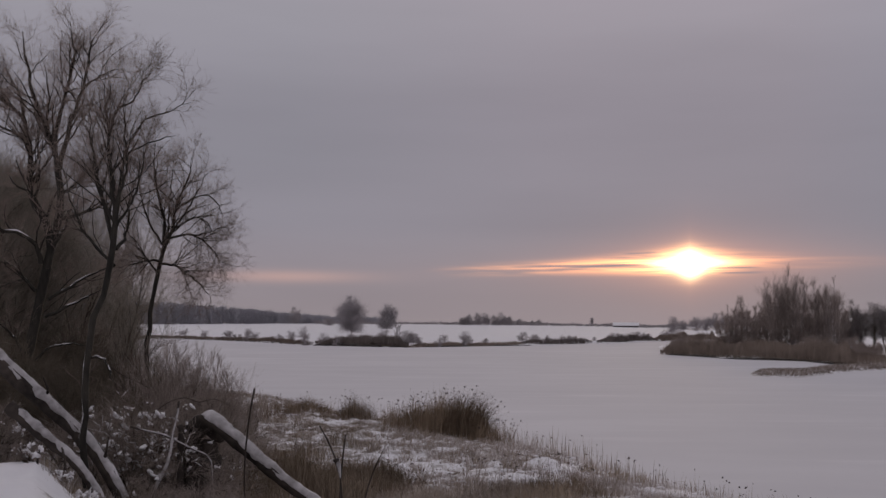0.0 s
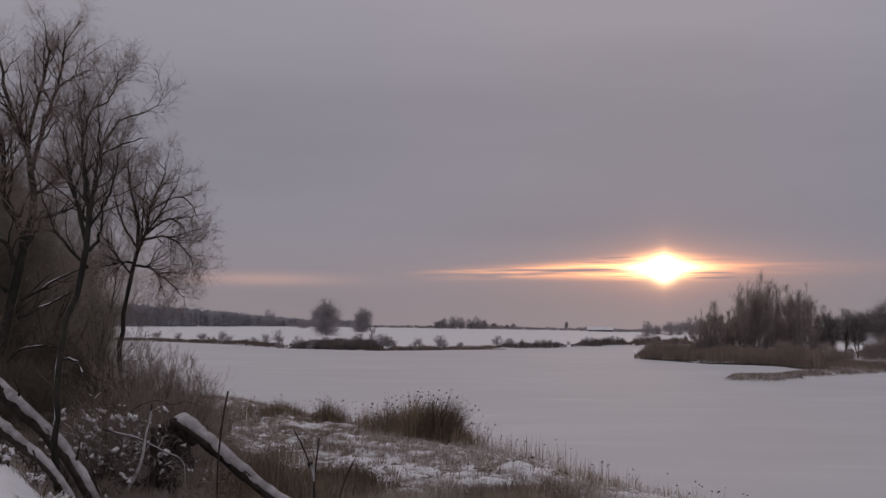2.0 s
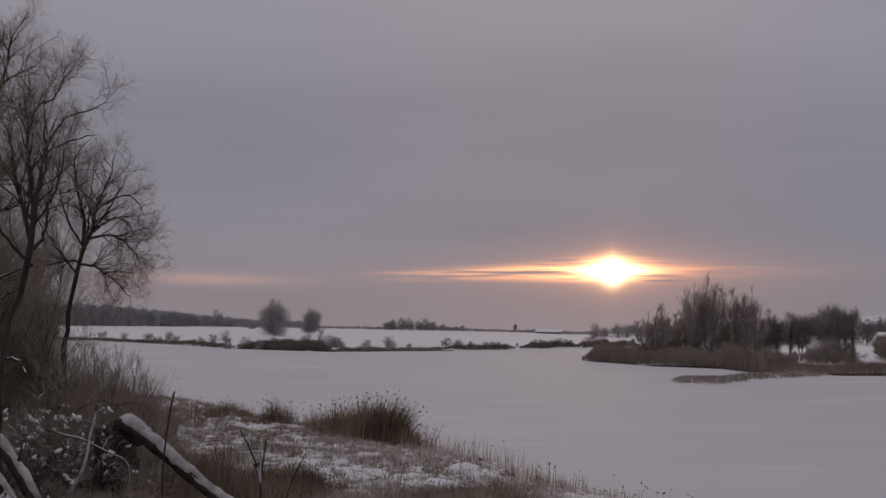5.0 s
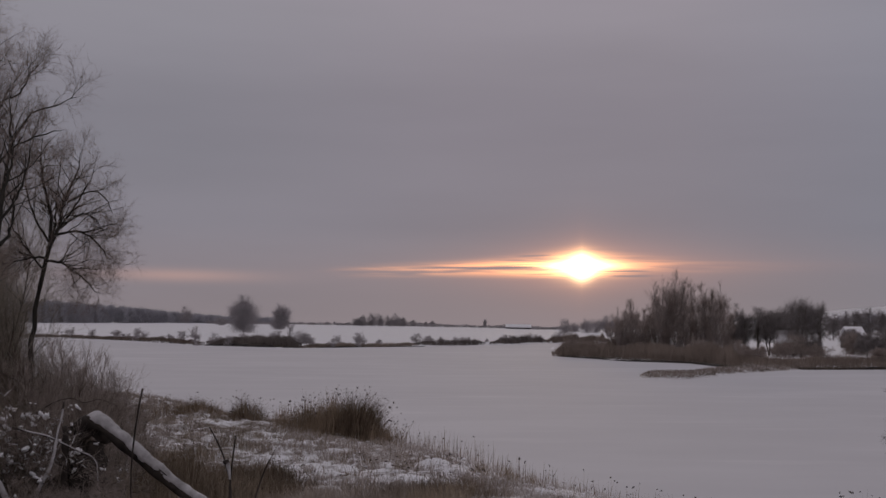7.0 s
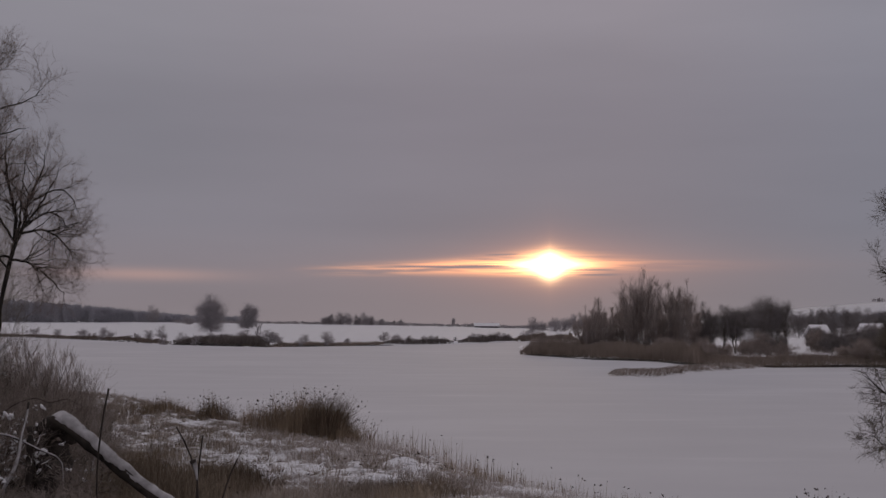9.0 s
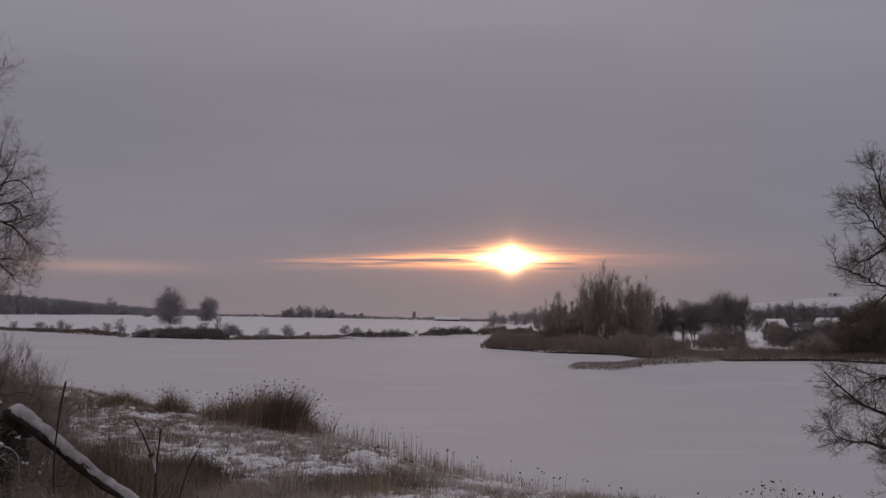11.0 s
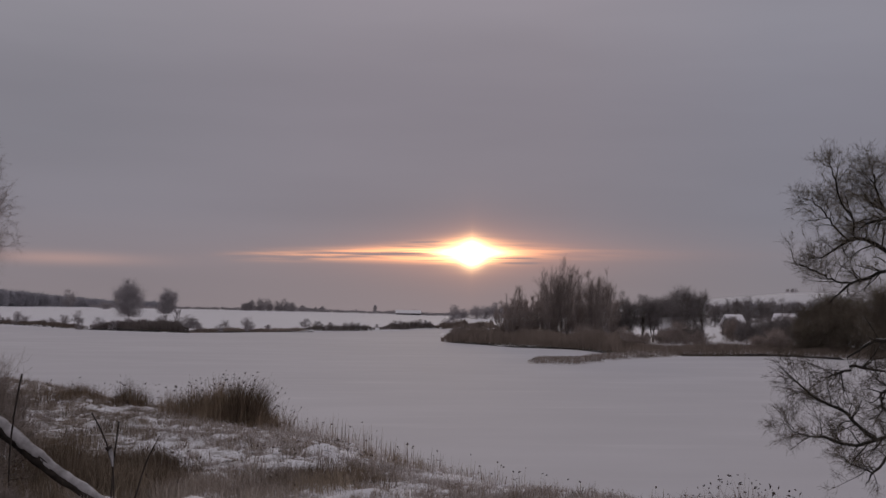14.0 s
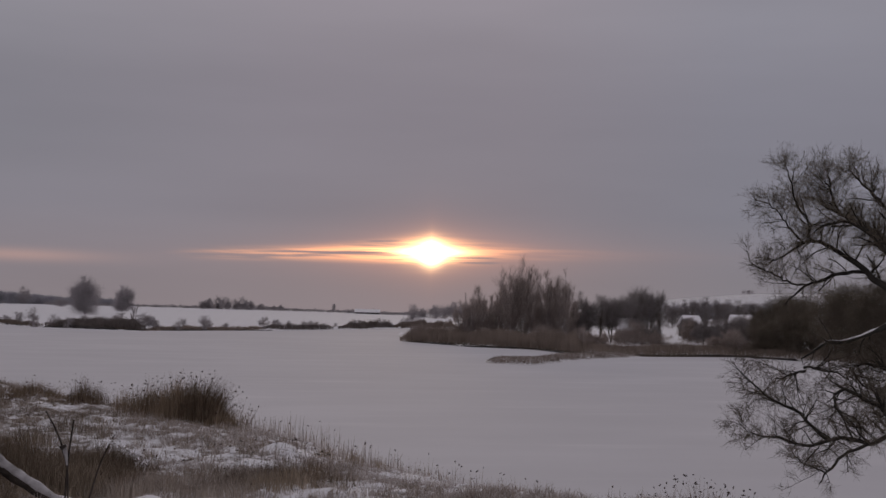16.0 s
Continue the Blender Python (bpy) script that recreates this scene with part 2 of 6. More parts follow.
def snow_ground():
    """Snow over dead grass; the sheet's own 'grass' value says how much grass stands through, on the far hill in place
    of haze.
    """
    m = bpy.data.materials.new("snow_and_dead_grass")
    m.use_nodes = True
    t = m.node_tree
    b = t.nodes["Principled BSDF"]
    b.inputs["Roughness"].default_value = 0.85
    b.inputs["Specular IOR Level"].default_value = 0.2
    tc, attr = t.nodes.new("ShaderNodeTexCoord"), t.nodes.new("ShaderNodeAttribute")
    attr.attribute_name = "grass"
    noises = []
    for scale, detail in ((0.45, 4), (2.6, 5), (14.0, 4)):
        n = t.nodes.new("ShaderNodeTexNoise")
        n.inputs["Scale"].default_value, n.inputs["Detail"].default_value = scale, detail
        t.links.new(tc.outputs["Object"], n.inputs["Vector"])
        noises.append(n)

    def calc(op, p, q):
        n = t.nodes.new("ShaderNodeMath")
        n.operation = op
        n.use_clamp = op == "MULTIPLY_ADD"
        for i, value in enumerate((p, q)):
            if isinstance(value, (int, float)):
                n.inputs[i].default_value = value
            else:
                t.links.new(value, n.inputs[i])
        return n.outputs[0]

    def blend(fac, p, q):
        n = t.nodes.new("ShaderNodeMix")
        n.data_type, n.clamp_factor = "RGBA", True
        t.links.new(fac, n.inputs[0])
        for i, value in ((6, p), (7, q)):
            if isinstance(value, tuple):
                n.inputs[i].default_value = (*value, 1)
            else:
                t.links.new(value, n.inputs[i])
        return n.outputs[2]

    patch = calc("ADD", calc("MULTIPLY", noises[0].outputs[0], 0.6), calc("ADD", calc("MULTIPLY", noises[1].outputs[0], 0.9), calc("MULTIPLY", noises[2].outputs[0], 0.5)))
    cover = calc("MULTIPLY", calc("SUBTRACT", calc("ADD", calc("MULTIPLY", attr.outputs["Fac"], 0.375), patch), 1.27), 3.8)
    snow = blend(noises[1].outputs[0], (0.74, 0.735, 0.755), (0.86, 0.855, 0.87))
    grass = blend(noises[2].outputs[0], (0.07, 0.052, 0.036), (0.22, 0.175, 0.13))
    t.links.new(blend(cover, snow, grass), b.inputs["Base Color"])
    bp = t.nodes.new("ShaderNodeBump")
    bp.inputs["Strength"].default_value, bp.inputs["Distance"].default_value = 0.5, 0.05
    t.links.new(noises[1].outputs[0], bp.inputs["Height"])
    t.links.new(bp.outputs[0], b.inputs["Normal"])
    return m


def snow_ice():
    """Thin wind-blown snow on ice: pale streaks over a slightly darker crust."""
    m = bpy.data.materials.new("snow_covered_ice")
    m.use_nodes = True
    t = m.node_tree
    b = t.nodes["Principled BSDF"]
    b.inputs["Roughness"].default_value = 0.9
    b.inputs["Specular IOR Level"].default_value = 0.08
    tc = t.nodes.new("ShaderNodeTexCoord")
    outs = []
    for scale, sx, sy, detail in ((0.03, 1.0, 0.9, 4), (0.16, 0.6, 1.0, 5), (3.0, 1, 1, 3)):
        mp, n = t.nodes.new("ShaderNodeMapping"), t.nodes.new("ShaderNodeTexNoise")
        mp.inputs["Scale"].default_value = (sx, sy, 1)
        n.inputs["Scale"].default_value, n.inputs["Detail"].default_value = scale, detail
        t.links.new(tc.outputs["Object"], mp.inputs[0])
        t.links.new(mp.outputs[0], n.inputs["Vector"])
        outs.append(n.outputs[0])
    add = t.nodes.new("ShaderNodeMath")
    add.operation = "ADD"
    t.links.new(outs[0], add.inputs[0])
    t.links.new(outs[1], add.inputs[1])
    ramp = t.nodes.new("ShaderNodeValToRGB")
    half = t.nodes.new("ShaderNodeMath")
    half.operation = "MULTIPLY"
    half.inputs[1].default_value = 0.5
    t.links.new(add.outputs[0], half.inputs[0])
    t.links.new(half.outputs[0], ramp.inputs[0])
    for i, (at, g) in enumerate(((0.36, 0.615), (0.50, 0.645), (0.64, 0.69))):
        e = ramp.color_ramp.elements[i] if i < 2 else ramp.color_ramp.elements.new(at)
        e.position, e.color = at, (g, g * 0.985, g * 1.01, 1)
    drift_map, drift = t.nodes.new("ShaderNodeMapping"), t.nodes.new("ShaderNodeTexNoise")
    drift_map.inputs["Scale"].default_value, drift_map.inputs["Rotation"].default_value = (0.10, 0.42, 1), (0, 0, radians(6))
    drift.inputs["Scale"].default_value, drift.inputs["Detail"].default_value = 1.0, 4.0
    t.links.new(tc.outputs["Object"], drift_map.inputs[0])
    t.links.new(drift_map.outputs[0], drift.inputs["Vector"])
    pick = t.nodes.new("ShaderNodeMapRange")
    pick.interpolation_type = "SMOOTHSTEP"
    for i, value in ((1, 0.56), (2, 0.78), (3, 0.0), (4, 0.5)):
        pick.inputs[i].default_value = value
    t.links.new(drift.outputs[0], pick.inputs[0])
    drifted = t.nodes.new("ShaderNodeMix")
    drifted.data_type = "RGBA"
    drifted.inputs[7].default_value = (0.76, 0.745, 0.76, 1)
    t.links.new(pick.outputs[0], drifted.inputs[0])
    t.links.new(ramp.outputs[0], drifted.inputs[6])
    t.links.new(drifted.outputs[2], b.inputs["Base Color"])
    bp = t.nodes.new("ShaderNodeBump")
    bp.inputs["Strength"].default_value, bp.inputs["Distance"].default_value = 0.25, 0.03
    t.links.new(outs[2], bp.inputs["Height"])
    t.links.new(bp.outputs[0], b.inputs["Normal"])
    return m


GROUND, ICE = snow_ground(), snow_ice()
rng = np.random.default_rng(7)


# ---- mesh helpers ----
def fast_mesh(name, verts, quads=None, tris=None):
    me = bpy.data.meshes.new(name)
    verts = np.asarray(verts, dtype=np.float32).reshape(-1, 3)
    loops, starts, at = [], [], 0
    for f, n in ((quads, 4), (tris, 3)):
        if f is not None and len(f):
            f = np.asarray(f, dtype=np.int32).reshape(-1, n)
            loops.append(f.ravel())
            starts.append(at + np.arange(len(f)) * n)
            at += f.size
    loops, starts = np.concatenate(loops), np.concatenate(starts)
    me.vertices.add(len(verts))
    me.vertices.foreach_set("co", verts.ravel())
    me.loops.add(len(loops))
    me.loops.foreach_set("vertex_index", loops)
    me.polygons.add(len(starts))
    me.polygons.foreach_set("loop_start", starts.astype(np.int32))
    me.update(calc_edges=True)
    return me


def smooth(me):
    me.polygons.foreach_set("use_smooth", np.ones(len(me.polygons), dtype=bool))
    return me


def part(name, me, mat, parent=None, label=""):
    """Links a mesh (or a bmesh) as one object under a thing or a part."""
    if isinstance(me, bmesh.types.BMesh):
        bm, me = me, bpy.data.meshes.new(name)
        bm.to_mesh(me)
        bm.free()
    if not me.materials:
        me.materials.append(mat)
    ob = new(name, me)
    ob.parent = parent
    return tagged(ob, label)


def thing(name, m, label, category, group="", kind=""):
    ob = new(name)
    ob.matrix_world = m
    return tagged(ob, label, category, group, kind)


def norm(a):
    return a / np.maximum(np.linalg.norm(a, axis=-1, keepdims=True), 1e-9)


def tubes(P, R, sides=3, caps=False):
    """Verts and quads of round bars along polylines P (n, k, 3) with radii R (n, k)."""
    n, k, _ = P.shape
    T = norm(np.gradient(P, axis=1))
    ref = np.where(np.abs(T[..., 2:3]) > 0.9, np.array([1.0, 0, 0]), np.array([0, 0, 1.0]))
    U = norm(np.cross(T, ref))
    W = np.cross(T, U)
    a = np.arange(sides) * 2 * np.pi / sides
    V = P[:, :, None] + R[:, :, None, None] * (U[:, :, None] * np.cos(a)[None, None, :, None] + W[:, :, None] * np.sin(a)[None, None, :, None])
    i = np.arange(n)[:, None, None] * k * sides + np.arange(k - 1)[None, :, None] * sides
    j, j2 = np.arange(sides)[None, None], (np.arange(sides)[None, None] + 1) % sides
    q = np.stack([i + j, i + j2, i + sides + j2, i + sides + j], -1).reshape(-1, 4)
    return V.reshape(-1, 3), q


def merge(pieces):
    vs, qs, at = [], [], 0
    for v, q in pieces:
        vs.append(v)
        qs.append(q + at)
        at += len(v)
    return np.concatenate(vs), np.concatenate(qs)


def sprout(P, R, n, t0, t1, length, spread, lift, k=4, r=1.0, wob=0.08, r_min=0.002, taper=0.25, shrink=0.5):
    """n side shoots on each bar: where they start, how long, how far they lean out, how much they turn up."""
    m, kp, _ = P.shape
    idx = np.repeat(np.arange(m), n)
    t = rng.uniform(t0, t1, m * n)
    f = t * (kp - 1)
    i = np.minimum(f.astype(int), kp - 2)
    w = (f - i)[:, None]
    pos = P[idx, i] * (1 - w) + P[idx, i + 1] * w
    tan = norm(P[idx, i + 1] - P[idx, i])
    rad = R[idx, i] * (1 - w[:, 0]) + R[idx, i + 1] * w[:, 0]
    perp = norm(np.cross(tan, rng.normal(size=(m * n, 3))))
    a = np.radians(rng.uniform(0.6, 1.3, m * n) * spread)[:, None]
    d = norm(tan * np.cos(a) + perp * np.sin(a) + np.array([0, 0, lift]))
    L = (length * rng.uniform(0.5, 1.25, m * n) * (1 - shrink * t))[:, None]
    pts, cur = [pos], pos
    for s in range(k - 1):
        d = norm(d + rng.normal(size=d.shape) * wob * 2 + np.array([0, 0, lift * 0.25]))
        cur = cur + d * L / (k - 1)
        pts.append(cur)
    r0 = np.maximum(np.minimum(rad * 0.75, rad * r), r_min)
    return np.stack(pts, 1), r0[:, None] * np.linspace(1, taper, k)[None]


def curve(pts, k):
    """A smooth line of k points through a few given ones."""
    p = np.asarray(pts, dtype=float)
    s = np.concatenate([[0], np.cumsum(np.linalg.norm(np.diff(p, axis=0), axis=1))])
    q = np.concatenate([2 * p[:1] - p[1:2], p, 2 * p[-1:] - p[-2:-1]])
    out = []
    for x in np.linspace(0, s[-1], k):
        i = min(int(np.searchsorted(s, x, side="right")) - 1, len(p) - 2)
        u = (x - s[i]) / max(s[i + 1] - s[i], 1e-9)
        a, b, c, d = q[i], q[i + 1], q[i + 2], q[i + 3]
        out.append(0.5 * (2 * b + (c - a) * u + (2 * a - 5 * b + 4 * c - d) * u * u + (3 * b - a - 3 * c + d) * u ** 3))
    return np.array(out)


def polar(az, d):
    return d * np.sin(np.radians(az)), d * np.cos(np.radians(az))


# ---- the lie of the land ----
NEAR = ((-180, -60, -40, -22, -12, -9.3, -5.9, -2, 2.5, 4.4, 6.4, 8.3, 10.4, 12.7, 18, 24, 32, 45, 60, 180),
        (90, 90, 85, 80, 74, 70, 57, 47, 42, 39.5, 36, 33, 31, 29, 27, 26, 27, 30, 60, 90))
FAR = ((-180, -40, -13, -9.3, -6.4, -1.7, 2.3, 3.9, 7.8, 10.0, 10.3, 13.5, 16.5, 18.2, 21.8, 25.9, 29, 33, 45, 180),
       (430, 430, 393, 328, 262, 240, 266, 278, 330, 400, 190, 167, 159, 142, 141, 150, 140, 125, 110, 430))


def wavy(x, y, s, seed):
    """Smooth chance bumps, about -1 to 1, some 2.5 s across."""
    def layer_(u, v, salt):
        iu, iv = np.floor(u), np.floor(v)
        fu, fv = u - iu, v - iv
        au, av_ = fu * fu * (3 - 2 * fu), fv * fv * (3 - 2 * fv)

        def corner(di, dj):
            h = np.sin((iu + di) * 127.1 + (iv + dj) * 311.7 + salt * 74.7) * 43758.5453
            a = (h - np.floor(h)) * 2 * np.pi
            return np.cos(a) * (fu - di) + np.sin(a) * (fv - dj)

        low = corner(0, 0) * (1 - au) + corner(1, 0) * au
        high = corner(0, 1) * (1 - au) + corner(1, 1) * au
        return low * (1 - av_) + high * av_

    u, v = np.asarray(x, dtype=float) / (2.5 * s), np.asarray(y, dtype=float) / (2.5 * s)
    return 1.7 * (layer_(u, v, seed) + 0.5 * layer_(2.1 * u + 3.3, 2.1 * v + 7.7, seed + 5))


def land(x, y):
    """Height over the ice."""
    x, y = np.asarray(x, dtype=float), np.asarray(y, dtype=float)
    az, d = np.degrees(np.arctan2(x, y)), np.hypot(x, y)
    near, far = np.interp(az, *NEAR), np.interp(az, *FAR)
    near = near + 0.5 * wavy(x, y, 1.2, 2.0) + 0.7 * wavy(x, y, 3.0, 1.0)
    far = far + 2.0 * wavy(x, y, 9.0, 3.0)
    base = np.interp(d, (0, 6, 12, 18, 24, 32), (2.4, 2.3, 1.70, 1.10, 0.70, 0.50))
    gentle, steep = np.clip((-az - 11.3) / 7, 0, 1), np.interp(-az, (11.3, 14, 16, 17, 18.4), (0, 0.22, 0.38, 0.58, 0.92))
    leftish = steep + (gentle - steep) * np.clip((d - 19) / 6, 0, 1)
    base = base + leftish * np.interp(d, (0, 6, 12, 16, 20, 30, 45, 60), (0, 0.05, 0.55, 1.12, 0.92, 1.0, 0.5, 0.2))
    s = near - d
    edge = np.clip(s / 9.0, -0.15, 1)
    bank = np.where(s > 0, base * np.minimum(np.sqrt(np.maximum(edge, 0)), 1), s * 0.25)
    bank = bank + np.clip(s, 0, 3) / 3 * (0.09 * wavy(x, y, 0.35, 1.7) + 0.16 * wavy(x, y, 1.1, 0.6)) * np.clip((d - 8) / 8, 0, 1)
    mx, my = polar(4.7, 30.3)
    bank = bank + 0.17 * np.exp(-((x - mx) / 0.95) ** 2 - ((y - my) / 0.9) ** 2)
    back = d - far
    rise = 0.55 * np.clip(back / 5, 0, 1) + np.clip(np.minimum(back, d - np.interp(az, (9.9, 10.0, 10.4, 12, 15), (0, 400, 380, 280, 0))), 0, 640) / 640 * 6.1 + np.clip((d - 1100) / 600, 0, 1) * 30 * np.interp(az, (15, 23, 26, 30), (0, 1.0, 1.27, 1.4)) * np.clip((60 - az) / 20, 0, 1)
    fields = np.where(back > 0, rise + 0.06 * wavy(x, y, 25.0, 1.1) * np.clip(back / 40, 0, 1), back * 0.2)
    # a narrow inlet of ice behind the tip of the point
    inlet = np.minimum(d - far - np.interp(az, (10.1, 10.6, 11.5, 13.2), (10, 16, 24, 45)), np.interp(az, (9.9, 11, 12.3, 13.4), (400, 392, 345, 200)) - d)
    inlet = np.where((az > 10.15) & (az < 13.4), inlet, -99)
    fields = np.where(inlet > 0, -0.2 * inlet, fields * np.clip(0.1 - inlet / 5, 0, 1))
    h = np.where(s > -3, np.maximum(bank, -1.0), np.where(back > -5, np.maximum(fields, -1.0), -1.0))
    # a low spit of old reeds that runs out from the far bank
    along = np.clip((az - 13.9) / 1.0, 0, 1) * np.clip((22 - az) / 2.0, 0, 1)
    mid = np.interp(az, (14, 16.5, 18.4, 20.5, 22), (113, 113, 130, 141, 146)) + 1.0 * wavy(x, y, 2.5, 0.9)
    spit = along * np.exp(-((d - mid) / 6.5) ** 2) * 0.42 - 0.10
    return np.maximum(h, np.where(d > 90, spit, -1.0))


def ground_at(az, d):
    x, y = polar(az, d)
    return float(x), float(y), float(land(x, y))


az_steps = np.concatenate([np.arange(-180, -36, 3.0), np.arange(-36, 44, 0.2), np.arange(44, 180, 3.0)])
d_steps = np.concatenate([[0.3, 1, 2, 3, 4, 6, 8, 10, 12], np.arange(13, 48, 0.28), np.geomspace(48, 700, 270), np.geomspace(720, 4600, 24)])
AZ, DD = np.meshgrid(az_steps, d_steps, indexing="ij")
GX, GY = polar(AZ, DD)
GZ = land(GX, GY)
na, nd = AZ.shape
ii, jj = np.meshgrid(np.arange(na), np.arange(nd - 1), indexing="ij")
i2 = (ii + 1) % na
quads = np.stack([ii * nd + jj, ii * nd + jj + 1, i2 * nd + jj + 1, i2 * nd + jj], -1).reshape(-1, 4)
hub = np.array([[0, 0, 2.4]])
fan = np.stack([np.full(na, na * nd), np.arange(na) * nd, ((np.arange(na) + 1) % na) * nd], -1)
ground_mesh = smooth(fast_mesh("ground", np.concatenate([np.stack([GX, GY, GZ], -1).reshape(-1, 3), hub]), quads, fan))
near_line = np.interp(AZ, *NEAR)
grass_and_haze = np.clip((near_line + 4 - DD) / 3, 0, 1) * np.clip((DD - 4) / 10, 0.3, 1)
back_line = DD - np.interp(AZ, *FAR)
grass_and_haze = np.maximum(grass_and_haze, 0.75 * np.exp(-(back_line / 7) ** 2))
grass_and_haze = np.maximum(grass_and_haze, 0.42 * (back_line > 5))
grass_and_haze = np.maximum(grass_and_haze, 0.98 * (GZ > -0.04) * (DD > 95) * (DD < 150) * (back_line < 0))
grass_and_haze *= 1 - 0.9 * np.exp(-((AZ - 4.7) / 1.6) ** 2 - ((DD - 30.1) / 1.0) ** 2)
grass_and_haze *= 1 - 0.30 * np.clip((AZ + 3.5) / 2, 0, 1) * (DD < 60)
grass_and_haze *= 1 - 0.75 * np.clip((-16.5 - AZ) / 1.5, 0, 1) * np.clip((18.0 - DD) / 1.5, 0, 1)
grass_and_haze *= 1 - np.exp(-((AZ + 20.2) / 2.2) ** 2 - ((DD - 15.0) / 1.6) ** 2)
grass_and_haze *= 1 - 0.58 * np.clip((AZ - 3.2) / 3, 0, 1) * (DD > 20) * (DD < 45)
# The far hill's snow is dulled by extra grass cover, standing in for haze.
grass_and_haze = np.maximum(grass_and_haze, 0.66 * (DD > 1000) * (AZ > 15))
layer = ground_mesh.attributes.new("grass", "FLOAT", "POINT")
layer.data.foreach_set("value", np.concatenate([grass_and_haze.ravel(), [0.3]]).astype(np.float32))
tagged(part("ground", ground_mesh, GROUND), "snowy winter ground with dead grass showing through", "ground", kind="structure")

a = np.arange(0, 360, 3.0)
rim = np.stack(polar(a, np.full(len(a), 470.0)) + (np.zeros(len(a)),), -1)
ice_mesh = fast_mesh("frozen_lake", np.concatenate([rim, [[0, 0, 0]]]), tris=np.stack([np.full(len(a), len(a)), (np.arange(len(a)) + 1) % len(a), np.arange(len(a))], -1))
tagged(part("frozen_lake", ice_mesh, ICE), "frozen lake covered with thin wind-blown snow", "lake", kind="structure")


# ---- trees ----
def plant(name, az, d, label, category, group="", sink=0.05, turn=None):
    x, y, z = ground_at(az, d)
    return thing(name, pose(x, y, z - sink, 0, 0, -az if turn is None else turn), label, category, group)


def drawn_tree(name, az, d, trunk_name, limbs, label, shoots, bark, twig, snow_sides=6):
    """A bare tree whose main limbs are given as (side, height over the ice) lines with two radii; the smaller wood grows from them by chance.
    limbs: name, points, radius at foot, radius at tip, snow on top (0 to 1), how thickly it shoots."""
    root = plant(name, az, d, label, "tree", "bare trees by the lake")
    z0 = root.location.z
    built, pieces_P, pieces_R, weights = [], [], [], []
    snow = []
    for i, (pts, r0, r1, white, dense) in enumerate(limbs):
        p2 = np.array(pts)
        k = 14
        line = curve(np.column_stack([p2[:, 0], np.zeros(len(p2)), p2[:, 1] - z0]), k)
        if i == 0:
            line[0, 2] = min(line[0, 2], 0.0)
            depth = 0.0
            slope = 0.0
        else:
            every = np.concatenate(built)
            gap = np.hypot(every[:, 0] - line[0, 0], every[:, 2] - line[0, 2])
            depth = every[np.argmin(gap), 1]
            slope = rng.uniform(-0.55, 0.55) if white == 0 else rng.uniform(-0.6, -0.15)
        step = np.concatenate([[0], np.cumsum(np.linalg.norm(np.diff(line, axis=0), axis=1))])
        line[:, 1] = depth + slope * step + 0.03 * np.sin(step * 2.5 + i)
        line[1:, 0] += rng.normal(size=k - 1) * 0.012
        line[1:, 2] += rng.normal(size=k - 1) * (0.010 if i else 0.0)
        R = np.linspace(r0, r1, k) * (1 + 0.06 * rng.normal(size=k))
        if i == 0:
            R[0] *= 1.35
        elif r1 < 0.02:
            R[-3:] *= np.array([0.8, 0.6, 0.3])
        v, q = tubes(line[None], R[None], 9)
        part("trunk" if i == 0 else trunk_name, smooth(fast_mesh("limb", v, q)), bark, root)
        built.append(line)
        if dense > 0:
            pieces_P.append(line)
            pieces_R.append(R)
            weights.append(dense)
        if white > 0:
            keep = slice(1, k - 1) if white >= 1 else slice(2, 2 + int((k - 3) * white))
            steep = abs(line[-1, 2] - line[0, 2]) / step[-1] > 0.85
            top = line[keep] + (np.array([-0.75, -0.35, 0.1]) if steep else np.array([0, -0.15, 0.65])) * R[keep][:, None]
            rr = np.maximum(R[keep] * (0.17 if steep else 0.66), 0.005) * np.clip(1 + 0.25 * rng.normal(size=len(top)), 0.4, 1.5)
            rr *= np.sin(np.linspace(0.12, np.pi - 0.12, len(rr))) ** 0.6
            snow.append(tubes(top[None], rr[None], snow_sides))
    branch_v, twig_v = [], []
    for P, R, w in zip(pieces_P, pieces_R, weights):
        for (n1, l1, s1, u1), (n2, l2, s2, u2), (n3, l3, s3, u3) in (shoots,):
            P1, R1 = sprout(P[None], R[None], max(1, int(n1 * w)), 0.12, 1.0, l1, s1, u1, 6, 0.45, 0.10, 0.004)
            P2, R2 = sprout(P1, R1, n2, 0.1, 1.0, l2, s2, u2, 4, 0.5, 0.12, 0.0025)
            P3, R3 = sprout(P2, R2, n3, 0.1, 1.0, l3, s3, u3, 3, 0.6, 0.14, 0.0018)
            branch_v.append(tubes(P1, R1, 5))
            twig_v.append(tubes(P2, R2, 3))
            twig_v.append(tubes(P3, R3, 3))
    tagged(part("branchwood", fast_mesh("branchwood", *merge(branch_v)), bark, root), kind="stuff")
    tagged(part("crown", fast_mesh("crown", *merge(twig_v)), twig, root, "fine bare reddish twigs"), kind="stuff")
    if snow:
        tagged(part("snow", smooth(fast_mesh("snow", *merge(snow))), SNOW, root, "snow lying along the branches"), kind="stuff")
    return root


